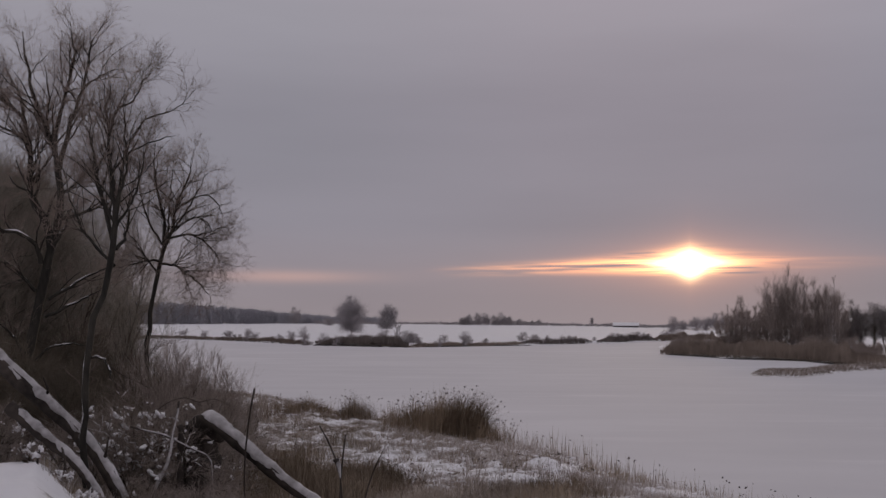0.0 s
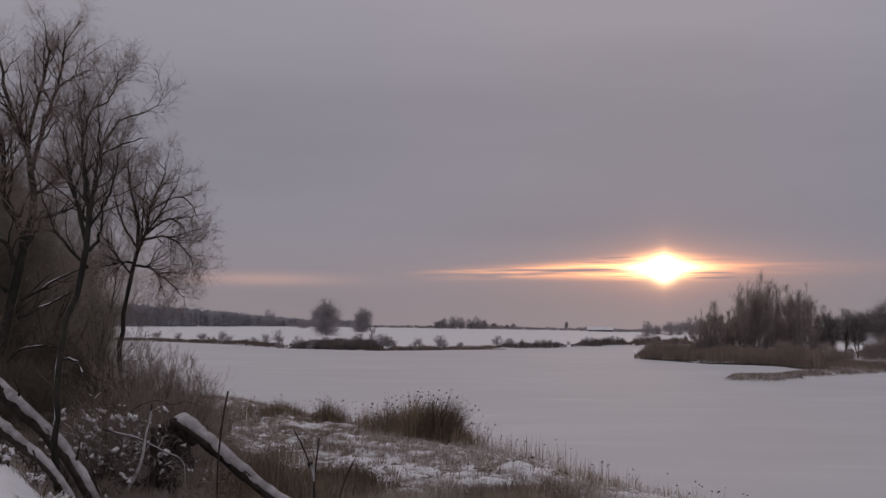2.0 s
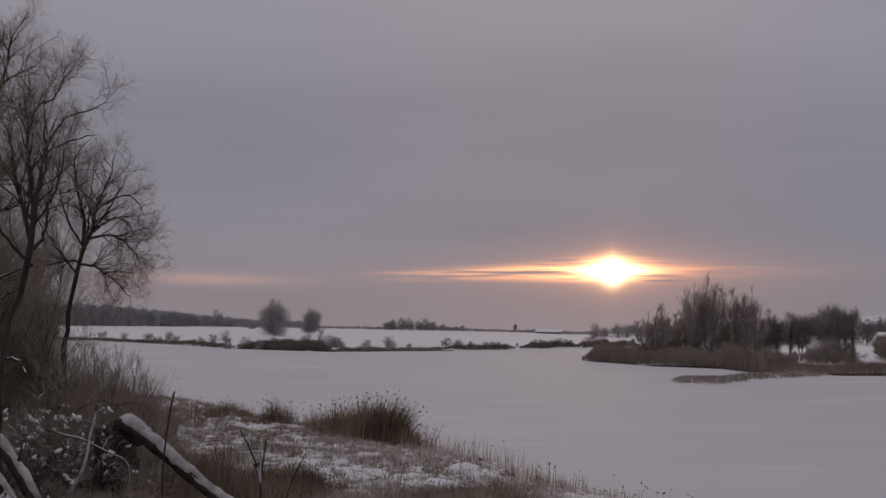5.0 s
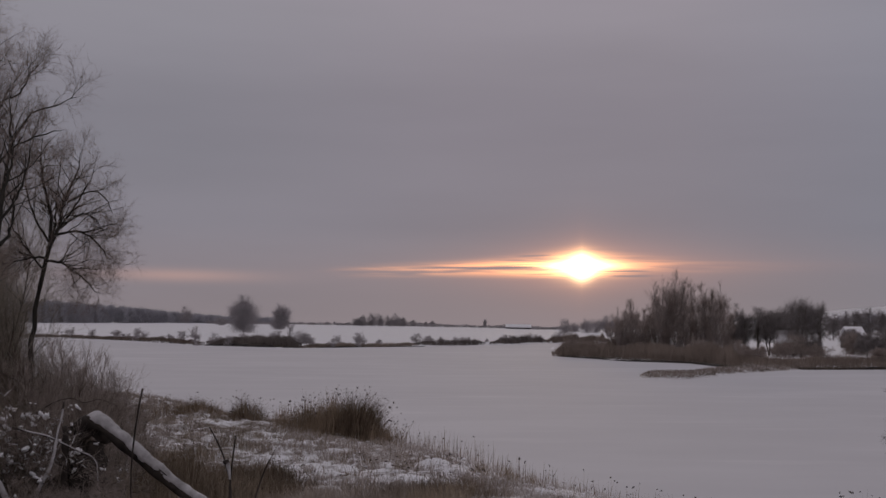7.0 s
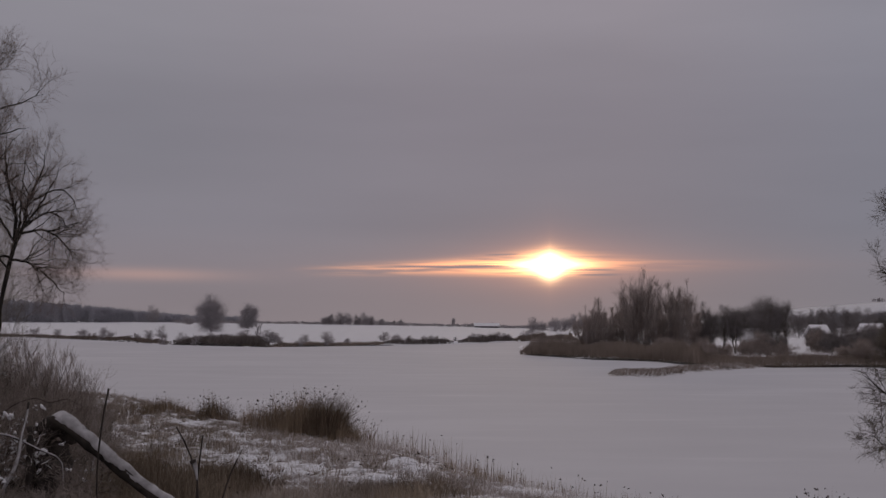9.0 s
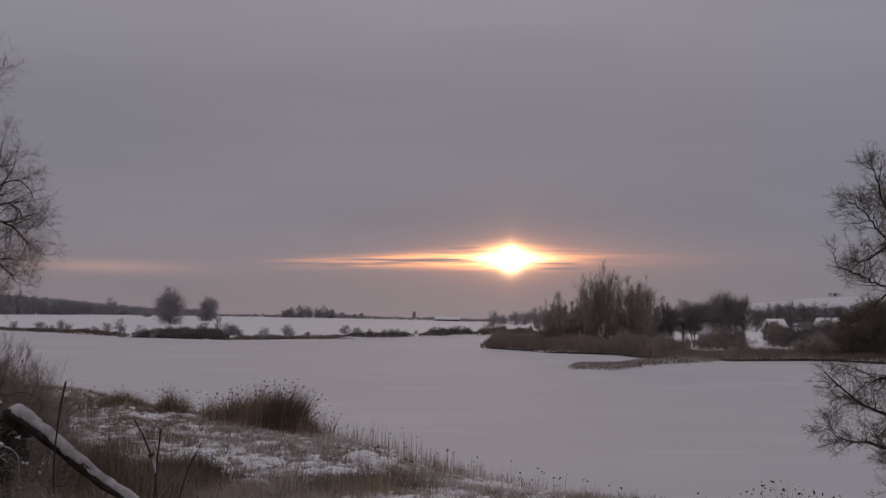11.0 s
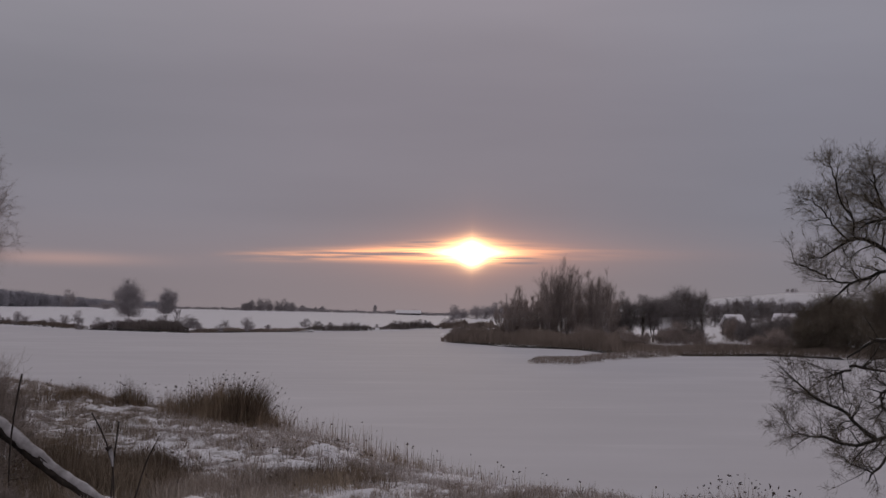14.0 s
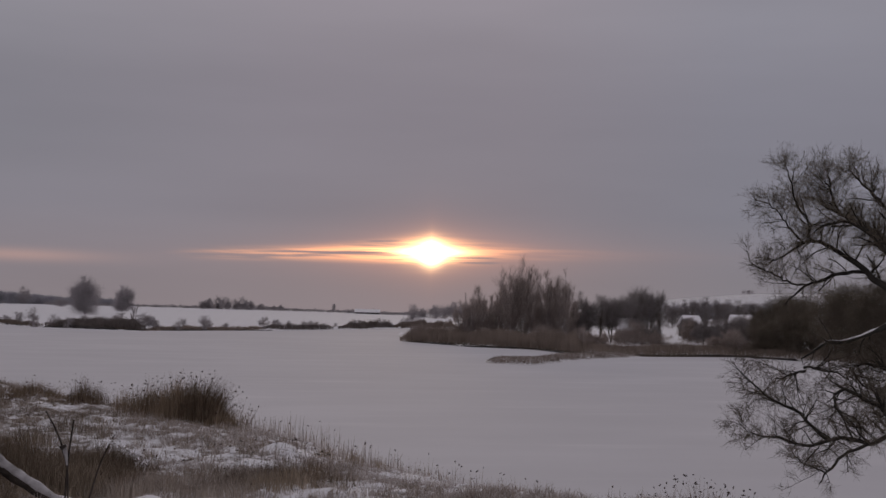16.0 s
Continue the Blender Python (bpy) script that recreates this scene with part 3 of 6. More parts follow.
def grown_tree(name, m, height, label, category, group, bark, twig, stems=1, counts=(16, 9, 6), width=0.45, lift=0.35, first=0.25, thin=1.0, r0=None, lean=0.12, snow=0, spread=50, lumps=0, shrink=0.55, oval=None):
    """A bare tree or bush grown wholly by chance, of a given height; thin sets how fine the twigs are."""
    root = thing(name, m, label, category, group)
    r0 = r0 or height * (0.013 if stems == 1 else 0.008)
    k = 10
    base = np.zeros((stems, 3))
    base[:, :2] = rng.normal(size=(stems, 2)) * (0.0 if stems == 1 else height * 0.05)
    dirs = norm(np.column_stack([rng.normal(size=(stems, 2)) * lean, np.ones(stems)]))
    tall = height * (0.78 if stems == 1 else 0.72) * rng.uniform(0.75, 1.05, stems) if stems > 1 else np.array([height * 0.8])
    P = [base]
    for i in range(k - 1):
        dirs = norm(dirs + rng.normal(size=dirs.shape) * 0.07)
        P.append(P[-1] + dirs * (tall / (k - 1))[:, None])
    P = np.stack(P, 1)
    R = np.linspace(1, 0.25, k)[None] * r0 * rng.uniform(0.7, 1.1, stems)[:, None]
    L = height * width
    P1, R1 = sprout(P, R, counts[0], first, 1.0, L, spread, lift, 5, 0.5, 0.09, 0.006 * thin, shrink=shrink)
    P2, R2 = sprout(P1, R1, counts[1], 0.12, 1.0, L * 0.5, spread * 0.85, lift, 3, 0.55, 0.11, 0.004 * thin)
    P3, R3 = sprout(P2, R2, counts[2], 0.1, 1.0, L * 0.3, spread * 0.8, lift, 2, 0.6, 0.13, 0.003 * thin)
    fit = height / np.percentile(P3[..., 2], 99.6)
    P, P1, P2, P3 = P * fit, P1 * fit, P2 * fit, P3 * fit
    if oval:
        def inside(Q):
            e = Q[:, -1]
            a = np.arctan2(e[:, 1], e[:, 0])
            edge = 1 + 0.42 * wavy(a * 1.6, e[:, 2] / height * 7, 0.5, height)
            return np.hypot(e[:, 0], e[:, 1]) ** 2 / (oval[0] * height) ** 2 + ((e[:, 2] / height - oval[1]) / oval[2]) ** 2 < edge

        s1, s2, s3 = inside(P1), inside(P2), inside(P3)
        P1, R1, P2, R2, P3, R3 = P1[s1], R1[s1], P2[s2], R2[s2], P3[s3], R3[s3]
    P1[..., 2], P2[..., 2], P3[..., 2] = np.maximum(P1[..., 2], 0.03), np.maximum(P2[..., 2], 0.03), np.maximum(P3[..., 2], 0.03)
    for i in range(stems):
        v, q = tubes(P[i:i + 1], R[i:i + 1], 7)
        part("trunk" if stems == 1 else "stem", smooth(fast_mesh("trunk", v, q)), bark, root)
    tagged(part("branchwood", fast_mesh("branchwood", *tubes(P1, R1, 5)), bark, root), kind="stuff")
    tagged(part("crown", fast_mesh("crown", *merge([tubes(P2, R2, 3), tubes(P3, R3, 3)])), twig, root), kind="stuff")
    if snow:
        pick = rng.choice(len(P1), min(snow, len(P1)), replace=False)
        for i in pick:
            part("snow", smooth(fast_mesh("snow", *tubes(P1[i:i + 1, 1:5] + np.array([0, 0, 1.0]) * R1[i:i + 1, 1:5, None] * 0.7, R1[i:i + 1, 1:5] * np.array([0.25, 0.7, 0.6, 0.15]), 5))), SNOW, root, "snow along a branch")
    if lumps:
        ends = np.concatenate([P2[:, -1], P3[:, -1], P1[:, 2]])
        lumps = max(lumps // 3, 1) * 3
        ends = ends[(ends[:, 2] > height * 0.40) & (ends[:, 2] < height * 0.86) & (ends[:, 1] < 0.05) & (np.abs(ends[:, 0]) < 0.45 * max(height, 1.0))]
        c = np.repeat(ends[rng.choice(len(ends), lumps // 3)], 3, axis=0) + rng.normal(size=(lumps, 3)) * np.array([0.035, 0.02, 0.02])
        m = bmesh.new()
        bmesh.ops.create_icosphere(m, subdivisions=2, radius=1)
        bv = np.array([vv.co[:] for vv in m.verts])
        bf = np.array([[vv.index for vv in f.verts] for f in m.faces])
        m.free()
        vs, fs = [], []
        for i in range(lumps):
            s = 0.006 + 0.021 * rng.uniform(0, 1) ** 1.8
            bump = wavy(bv[:, 0] * 3.4 + i, bv[:, 1] * 3.4 + bv[:, 2] * 2.6, 1.0, 1 + i * 0.1)
            a = rng.uniform(0, 3.14)
            lump = bv * np.clip(1 + 1.1 * bump, 0.3, 1.9)[:, None] * np.array([s * rng.uniform(0.8, 2.6), s, s * rng.uniform(0.5, 1.5)])
            lump = lump @ np.array(Euler((rng.uniform(-0.6, 0.6), rng.uniform(-0.9, 0.9), a)).to_matrix()).T
            vs.append(lump + c[i])
            fs.append(bf + i * len(bv))
        facing = np.flatnonzero((P2[:, 0, 2] > height * 0.35) & (P2[:, 0, 1] < height * 0.12))
        laden = rng.choice(facing, min(len(facing), lumps // 3), replace=False)
        rr = np.array([[0.2, 1.0, 0.2]]) * rng.uniform(0.004, 0.008, (len(laden), 1))
        along = P2[laden, :1] + (P2[laden] - P2[laden, :1]) * rng.uniform(0.25, 0.6, (len(laden), 1, 1))
        tagged(part("twig_snow", smooth(fast_mesh("twig_snow", *tubes(along + np.array([0, -0.004, 0.006]), rr, 5))), SNOW, root, "snow lying along thin twigs"), kind="stuff")
        tagged(part("snow", smooth(fast_mesh("snow", np.concatenate(vs), tris=np.concatenate(fs))), SNOW, root, "lumps of snow caught in the twigs"), kind="stuff")
    return root


FINE = ((16, 1.15, 48, 0.20), (9, 0.64, 46, 0.10), (7, 0.36, 48, 0.03))
WHIPS = ((13, 0.92, 40, 0.24), (7, 0.51, 40, 0.15), (6, 0.29, 44, 0.06))
drawn_tree("bare_alder", -18.5, 24, "limb", [
    ([(-0.24, 1.5), (-0.2, 2.3), (-0.15, 3.27), (-0.01, 4.02), (0.07, 4.6), (0.16, 5.13), (0.25, 5.45), (0.35, 5.99), (0.38, 6.52), (0.31, 6.95)], 0.125, 0.062, 0, 0),
    ([(0.31, 6.95), (0.26, 7.35), (0.11, 7.7), (-0.04, 8.12), (-0.2, 8.57), (-0.26, 8.93), (-0.34, 9.36), (-0.41, 9.85)], 0.06, 0.015, 0, 1.2),
    ([(0.26, 7.33), (0.26, 7.7), (0.34, 8.03), (0.42, 8.42), (0.49, 8.8), (0.58, 9.25), (0.52, 9.57), (0.48, 9.9)], 0.05, 0.012, 0, 1.2),
    ([(0.34, 6.95), (0.44, 7.39), (0.53, 7.83), (0.63, 8.16), (0.74, 8.55), (0.82, 8.99), (0.84, 9.27), (0.96, 9.61), (1.11, 9.9)], 0.055, 0.012, 0, 1.2),
    ([(0.77, 8.58), (1.03, 8.79), (1.29, 8.94), (1.44, 8.97)], 0.022, 0.008, 0, 0.7),
    ([(0.23, 5.45), (0.14, 5.98), (-0.01, 6.24), (-0.18, 6.56), (-0.18, 6.93), (-0.2, 7.46), (-0.29, 8.0), (-0.37, 8.42), (-0.51, 8.84), (-0.64, 9.05), (-0.87, 9.19)], 0.085, 0.015, 0, 1.5),
    ([(-0.32, 8.1), (-0.55, 8.35), (-0.85, 8.6), (-1.2, 9.1)], 0.035, 0.012, 0, 1.7),
    ([(-0.24, 7.51), (-0.43, 7.72), (-0.73, 7.82), (-1.2, 8.1)], 0.03, 0.01, 0, 1.0),
    ([(-0.18, 6.93), (-0.02, 7.31), (0.11, 7.56)], 0.03, 0.015, 0, 0.4),
    ([(0.11, 7.64), (0.12, 8.45), (0.06, 9.1)], 0.03, 0.01, 0, 0.8),
    ([(0.06, 5.16), (-0.07, 5.52), (-0.35, 5.72), (-0.67, 5.74), (-1.1, 5.85)], 0.05, 0.02, 1, 0.8),
    ([(-0.03, 4.65), (-0.26, 4.91), (-0.46, 5.11), (-0.81, 5.23)], 0.035, 0.015, 0.8, 0.5),
    ([(0.21, 4.49), (0.46, 4.65), (0.76, 4.85), (1.01, 4.98), (1.29, 5.12)], 0.035, 0.012, 1, 0.3),
    ([(0.16, 4.15), (0.46, 4.3), (0.67, 4.42), (1.15, 4.66)], 0.03, 0.012, 1, 0.2),
    ([(0.36, 6.47), (0.61, 6.64), (0.91, 6.98), (1.06, 7.31)], 0.035, 0.01, 0, 1.2),
    ([(0.42, 6.01), (0.83, 6.16), (1.24, 6.34), (1.5, 6.41)], 0.035, 0.012, 0, 1.0),
    ([(0.26, 5.45), (0.36, 5.67), (0.46, 5.86), (0.52, 6.15)], 0.045, 0.02, 0.9, 0.3),
    ([(0.01, 3.33), (0.18, 3.54), (0.38, 3.62), (0.68, 3.67), (0.89, 3.62)], 0.03, 0.012, 1, 0.2),
    ([(-0.15, 3.17), (-0.3, 3.64), (-0.43, 3.85), (-0.73, 4.11)], 0.035, 0.015, 1, 0.3),
], "tall bare dark tree with snow along its lower limbs", FINE, BARK, TWIG)
drawn_tree("bare_willow", -15.5, 16.38, "limb", [
    ([(-0.17, 1.30), (-0.20, 2.26), (-0.25, 2.62), (-0.24, 2.98), (-0.23, 3.38), (-0.19, 3.82), (-0.12, 4.19), (-0.01, 4.52), (0.06, 4.82), (0.09, 5.10), (0.09, 5.32)], 0.050, 0.038, 0.8, 0.12),
    ([(-0.21, 3.56), (-0.12, 3.60), (-0.02, 3.55), (0.05, 3.44), (0.08, 3.31)], 0.018, 0.010, 1, 0.2),
    ([(0.08, 5.00), (0.03, 5.30), (-0.06, 5.60), (-0.14, 5.89), (-0.20, 6.18), (-0.24, 6.48), (-0.26, 6.85)], 0.036, 0.009, 0, 1.3),
    ([(0.09, 5.30), (0.06, 5.67), (0.01, 6.04), (-0.01, 6.41), (-0.04, 6.78), (-0.01, 7.08)], 0.036, 0.009, 0, 1.5),
    ([(0.10, 5.30), (0.13, 5.67), (0.16, 6.05), (0.22, 6.35), (0.36, 6.62), (0.54, 6.78), (0.68, 6.84), (0.90, 6.95), (1.05, 7.01)], 0.026, 0.006, 0, 0.55),
    ([(-0.01, 6.41), (0.07, 6.76), (0.28, 6.96), (0.38, 7.18), (0.44, 7.45)], 0.020, 0.006, 0, 1),
    ([(0.11, 5.00), (0.23, 5.20), (0.26, 5.42), (0.27, 5.68), (0.33, 5.98)], 0.025, 0.009, 0, 1.1),
    ([(0.03, 5.97), (0.23, 6.24), (0.48, 6.36), (0.69, 6.44), (0.85, 6.49)], 0.016, 0.006, 0, 0.35),
    ([(0.09, 4.78), (-0.18, 5.07), (-0.43, 5.50), (-0.57, 5.99)], 0.025, 0.007, 0, 1.1),
    ([(0.08, 5.35), (-0.11, 5.78), (-0.21, 6.28), (-0.25, 6.71)], 0.020, 0.006, 0, 1.1),
    ([(0.10, 5.57), (0.21, 6.07), (0.18, 6.56), (0.14, 6.99)], 0.020, 0.006, 0, 1.1),
    ([(0.09, 5.28), (0.30, 5.64), (0.41, 5.99), (0.45, 6.42)], 0.020, 0.006, 0, 1.1),
], "bare brown willow with a thin curved trunk and dense upright twigs", WHIPS, BARK, TWIG)
drawn_tree("bare_lakeside_tree", -13, 26, "limb", [
    ([(-0.2, 1.2), (-0.22, 2.1), (-0.31, 3.27), (-0.26, 3.97), (-0.18, 4.67), (-0.08, 5.26), (0.01, 5.62)], 0.062, 0.040, 0, 0.2),
    ([(0.01, 5.62), (0.0, 6.09), (-0.08, 6.57), (-0.16, 6.92), (-0.24, 7.39), (-0.21, 7.87)], 0.045, 0.01, 0, 1.3),
    ([(0.01, 5.62), (0.17, 6.04), (0.24, 6.52), (0.39, 6.88), (0.5, 7.18), (0.53, 7.54)], 0.045, 0.01, 0, 1.3),
    ([(-0.06, 5.29), (0.24, 5.25), (0.54, 5.04), (0.77, 4.86), (0.98, 4.63)], 0.03, 0.009, 0, 1.7),
    ([(-0.06, 5.36), (-0.33, 5.35), (-0.62, 5.28), (-0.84, 5.19)], 0.028, 0.009, 0, 1.4),
    ([(0.06, 5.8), (0.41, 5.92), (0.7, 5.87), (0.99, 5.64), (1.18, 5.28)], 0.028, 0.008, 0, 1.5),
    ([(0.15, 6.0), (0.57, 6.29), (0.87, 6.23), (1.11, 5.94)], 0.025, 0.008, 0, 1.1),
    ([(-0.26, 3.03), (-0.36, 3.21), (-0.4, 3.09), (-0.43, 2.86)], 0.018, 0.01, 1, 0.2),
    ([(0.0, 5.65), (-0.28, 6.1), (-0.48, 6.7), (-0.52, 7.3)], 0.026, 0.008, 0, 0.35),
    ([(0.08, 5.85), (0.42, 6.35), (0.70, 6.85), (0.80, 7.15)], 0.026, 0.008, 0, 0.35),
    ([(0.3, 6.5), (0.72, 6.75), (1.02, 6.72), (1.26, 6.3)], 0.022, 0.007, 0, 0.35),
    ([(0.02, 5.6), (0.1, 6.3), (0.12, 7.0), (0.2, 7.6)], 0.026, 0.008, 0, 0.35),
    ([(-0.1, 5.1), (-0.42, 5.5), (-0.7, 5.9), (-0.85, 6.3)], 0.024, 0.008, 0, 0.5),
], "slender bare tree with drooping side twigs by the ice", ((19, 1.1, 48, 0.14), (8, 0.60, 44, 0.08), (7, 0.32, 44, 0.06)), BARK, TWIG)
drawn_tree("bare_bank_tree", 36, 17, "limb", [
    ([(-0.5, 1.0), (-0.55, 1.69), (-0.59, 2.56), (-0.65, 3.57), (-0.76, 4.15), (-0.9, 4.59), (-0.93, 5.04), (-0.86, 5.63)], 0.17, 0.05, 0, 0.3),
    ([(-0.9, 4.37), (-1.21, 4.55), (-1.39, 4.74), (-1.67, 4.96), (-1.93, 5.1), (-2.11, 5.16), (-2.37, 5.04), (-2.71, 4.85)], 0.055, 0.012, 0, 1.0),
    ([(-1.35, 4.72), (-1.64, 4.74), (-1.93, 4.64), (-2.22, 4.52), (-2.48, 4.27)], 0.030, 0.012, 0, 0.6),
    ([(-2.18, 4.55), (-2.37, 4.58), (-2.67, 4.72), (-2.94, 4.87)], 0.016, 0.006, 0, 0.6),
    ([(-0.91, 4.74), (-1.17, 5.04), (-1.32, 5.23), (-1.53, 5.36), (-1.71, 5.4), (-1.93, 5.31), (-2.1, 5.19)], 0.045, 0.013, 0, 1.4),
    ([(-0.93, 4.96), (-1.21, 5.23), (-1.53, 5.42), (-1.79, 5.53), (-1.97, 5.69), (-2.15, 5.81), (-2.29, 5.83)], 0.04, 0.010, 0, 1.6),
    ([(-2.11, 5.18), (-2.08, 5.39), (-2.23, 5.58), (-2.27, 5.85), (-2.34, 6.08)], 0.02, 0.007, 0, 0.8),
    ([(-2.22, 5.12), (-2.37, 5.31), (-2.56, 5.55), (-2.75, 5.73)], 0.016, 0.006, 0, 0.7),
    ([(-0.92, 5.04), (-1.14, 5.56), (-1.43, 5.9), (-1.6, 6.08)], 0.04, 0.01, 0, 1.1),
    ([(-1.79, 5.53), (-1.9, 5.88), (-1.97, 6.19)], 0.02, 0.007, 0, 0.8),
    ([(-0.66, 4.05), (-1.0, 4.06), (-1.21, 3.96), (-1.49, 3.85), (-1.71, 3.78), (-1.85, 3.78), (-2.03, 3.67), (-2.18, 3.54), (-2.14, 3.44)], 0.045, 0.014, 1, 0.3),
    ([(-2.14, 3.44), (-1.92, 3.41), (-1.7, 3.38), (-1.6, 3.3)], 0.02, 0.01, 0, 0.5),
    ([(-2.12, 3.4), (-2.36, 3.32), (-2.58, 3.23)], 0.02, 0.008, 0, 0.5),
    ([(-0.6, 2.81), (-1.07, 2.6), (-1.31, 2.5), (-1.63, 2.58), (-1.84, 2.52), (-2.04, 2.45), (-2.21, 2.52), (-2.39, 2.58), (-2.6, 2.57), (-2.72, 2.62), (-2.84, 2.74)], 0.045, 0.008, 0.55, 1.6),
    ([(-1.79, 2.54), (-1.99, 2.73), (-2.17, 2.91), (-2.39, 3.01), (-2.66, 3.21), (-2.81, 3.38), (-2.93, 3.49)], 0.026, 0.008, 0, 1.0),
    ([(-1.2, 2.52), (-1.34, 2.47), (-1.63, 2.32), (-1.77, 2.15), (-1.95, 1.95), (-2.0, 1.87)], 0.026, 0.013, 0, 0.4),
    ([(-1.88, 2.04), (-2.06, 2.13), (-2.24, 2.19)], 0.014, 0.007, 0, 0.3),
    ([(-0.62, 2.92), (-1.0, 2.82), (-1.21, 3.0), (-1.42, 3.06), (-1.6, 3.18), (-1.7, 3.14), (-1.72, 2.93), (-1.63, 2.83), (-1.59, 2.75), (-1.38, 2.73), (-1.24, 2.6)], 0.035, 0.014, 0, 1.7),
    ([(-0.64, 3.35), (-1.0, 3.37), (-1.17, 3.48), (-1.49, 3.48), (-1.56, 3.43), (-1.45, 3.24), (-1.21, 3.11)], 0.03, 0.012, 0, 1.7),
], "spreading bare tree with crooked dark limbs, one snow-topped", ((24, 0.56, 54, 0.10), (8, 0.33, 50, 0.06), (7, 0.19, 50, 0.04)), BARK, TWIG_DARK)

# the dense wood behind the near trees
for az, d, h in ((-21.5, 29, 6.0), (-19.6, 31, 6.6), (-17.6, 30, 6.2), (-16.4, 33, 6.2), (-22.6, 26, 5.6), (-20.6, 34, 6.6), (-24.5, 28, 5.8), (-18.4, 36, 6.8), (-17.0, 37, 6.6), (-15.4, 36, 5.8), (-20.4, 30, 6.8), (-21.4, 31, 7.0), (-19.2, 29, 6.6), (-18.7, 30, 6.0), (-20.3, 28.5, 5.6), (-14.6, 34, 5.0), (-13.9, 35, 4.4)):
    grown_tree("thicket_tree", plant("spot", az, d, "", "").matrix_world, h, "bare brown tree in a dense lakeside wood", "tree", "dense wood on the bank", BARK_BROWN, TWIG_WOOD,
               stems=3, counts=(22, 10, 9) if az < -15 else (9, 7, 5), width=0.40, lift=0.3, first=0.05 if az < -15 else 0.3, r0=0.05, snow=3)
for az, d, h in ((-21, 22, 2.2), (-19.2, 22.5, 2.0), (-17.5, 21, 1.9), (-16.4, 25, 2.3), (-15.2, 27, 2.2), (-14.1, 24, 1.9), (-13.2, 28, 1.9), (-12.3, 25, 1.9), (-11.5, 29, 2.2), (-10.6, 27, 1.9),
                 (-11.2, 34, 2.5), (-9.9, 31, 2.1), (-10.2, 36, 2.2), (-9.3, 34, 1.7), (-12.6, 33, 2.6), (-11.9, 22.5, 1.6), (-13.7, 35, 2.6), (-18.8, 27, 2.8), (-20.5, 26, 3.0), (-16.9, 28, 2.6), (-14.6, 31, 2.4), (-8.9, 27, 1.1)):
    grown_tree("shrub", plant("spot", az, d, "", "").matrix_world, h, "tangled bare brown shrub on the snowy bank", "shrub", "shrubs on the bank", BARK_BROWN, TWIG_DARK if az < -12.7 else TWIG_PALE,
               stems=11 if az < -12.7 else 9, counts=(10, 8, 8) if az < -12.7 else (7, 6, 5), width=0.5, lift=0.25, first=0.1, r0=0.014, lean=0.30, thin=0.8 if az < -12.7 else 0.6, snow=5 if az < -14 else 2)
for az, d, h in ((-12.4, 24, 3.0), (-11.8, 25, 3.2), (-11.2, 24, 2.9), (-10.7, 26, 2.8), (-10.2, 25, 2.2), (-11.5, 22, 2.6), (-12.9, 23, 2.8), (-9.6, 26, 1.7), (-12.1, 22.5, 2.4), (-11.0, 23, 2.2), (-10.5, 24, 2.0)):
    grown_tree("upright_shrub", plant("spot", az, d, "", "").matrix_world, h, "thin upright bare shrub with reddish shoots", "shrub", "shrubs on the bank", BARK_BROWN, TWIG_PALE,
               stems=7, counts=(8, 6, 5), width=0.30, lift=0.5, first=0.15, r0=0.010, lean=0.16, thin=0.6, spread=36)
for ob in [o for o in scene.objects if o.name.startswith("spot")]:
    bpy.data.objects.remove(ob)


# ---- grass and reeds ----
def blades(x, y, z, height, width, lean, droop=0.3, away=None):
    """Tapering bent strips: verts, quads, tris."""
    n = len(x)
    a = rng.uniform(0, 2 * np.pi, n) if away is None else away
    b = rng.uniform(0, 2 * np.pi, n)
    foot = np.column_stack([x, y, z])
    dirn = np.column_stack([np.cos(a), np.sin(a), np.zeros(n)])
    face = np.column_stack([np.cos(b), np.sin(b), np.zeros(n)]) * (width / 2)[:, None]
    up = np.array([0, 0, 1.0])
    mid = foot + up * (height * 0.55)[:, None] + dirn * (lean * height * 0.35)[:, None]
    tip = foot + up * (height * (1 - droop * lean))[:, None] + dirn * (lean * height)[:, None]
    V = np.stack([foot - face, foot + face, mid - face * 0.8, mid + face * 0.8, tip], 1)
    i = np.arange(n)[:, None] * 5
    return V.reshape(-1, 3), i + np.array([[0, 1, 3, 2]]), i + np.array([[2, 3, 4]]), tip


def heads(tip, size, tall):
    """Uneven seed heads on bent necks: long drops that tip over to one side, eight faces each."""
    n = len(tip)
    s = (size * rng.uniform(0.55, 1.35, n))[:, None]
    axis = norm(rng.normal(size=(n, 3)) * np.array([0.75, 0.75, 0.35]) + np.array([0, 0, 0.55]))
    u = norm(np.cross(axis, rng.normal(size=(n, 3))))
    w = np.cross(axis, u)
    low = tip - axis * s * 0.4
    mid = tip + axis * s * tall * 0.7
    top = tip + axis * s * tall * 1.7 + np.array([0, 0, -0.5]) * s
    ring = [mid + (u * c_ + w * s_) * s * 0.55 * rng.uniform(0.7, 1.3, (n, 1)) for c_, s_ in ((1, 0), (0, 1), (-1, 0), (0, -1))]
    V = np.stack(ring + [top, low], 1)
    f = np.array([[0, 1, 4], [1, 2, 4], [2, 3, 4], [3, 0, 4], [1, 0, 5], [2, 1, 5], [3, 2, 5], [0, 3, 5]])
    return V.reshape(-1, 3), (np.arange(n)[:, None, None] * 6 + f[None]).reshape(-1, 3)


def local(v, root):
    return v - np.array(root.location)[None]


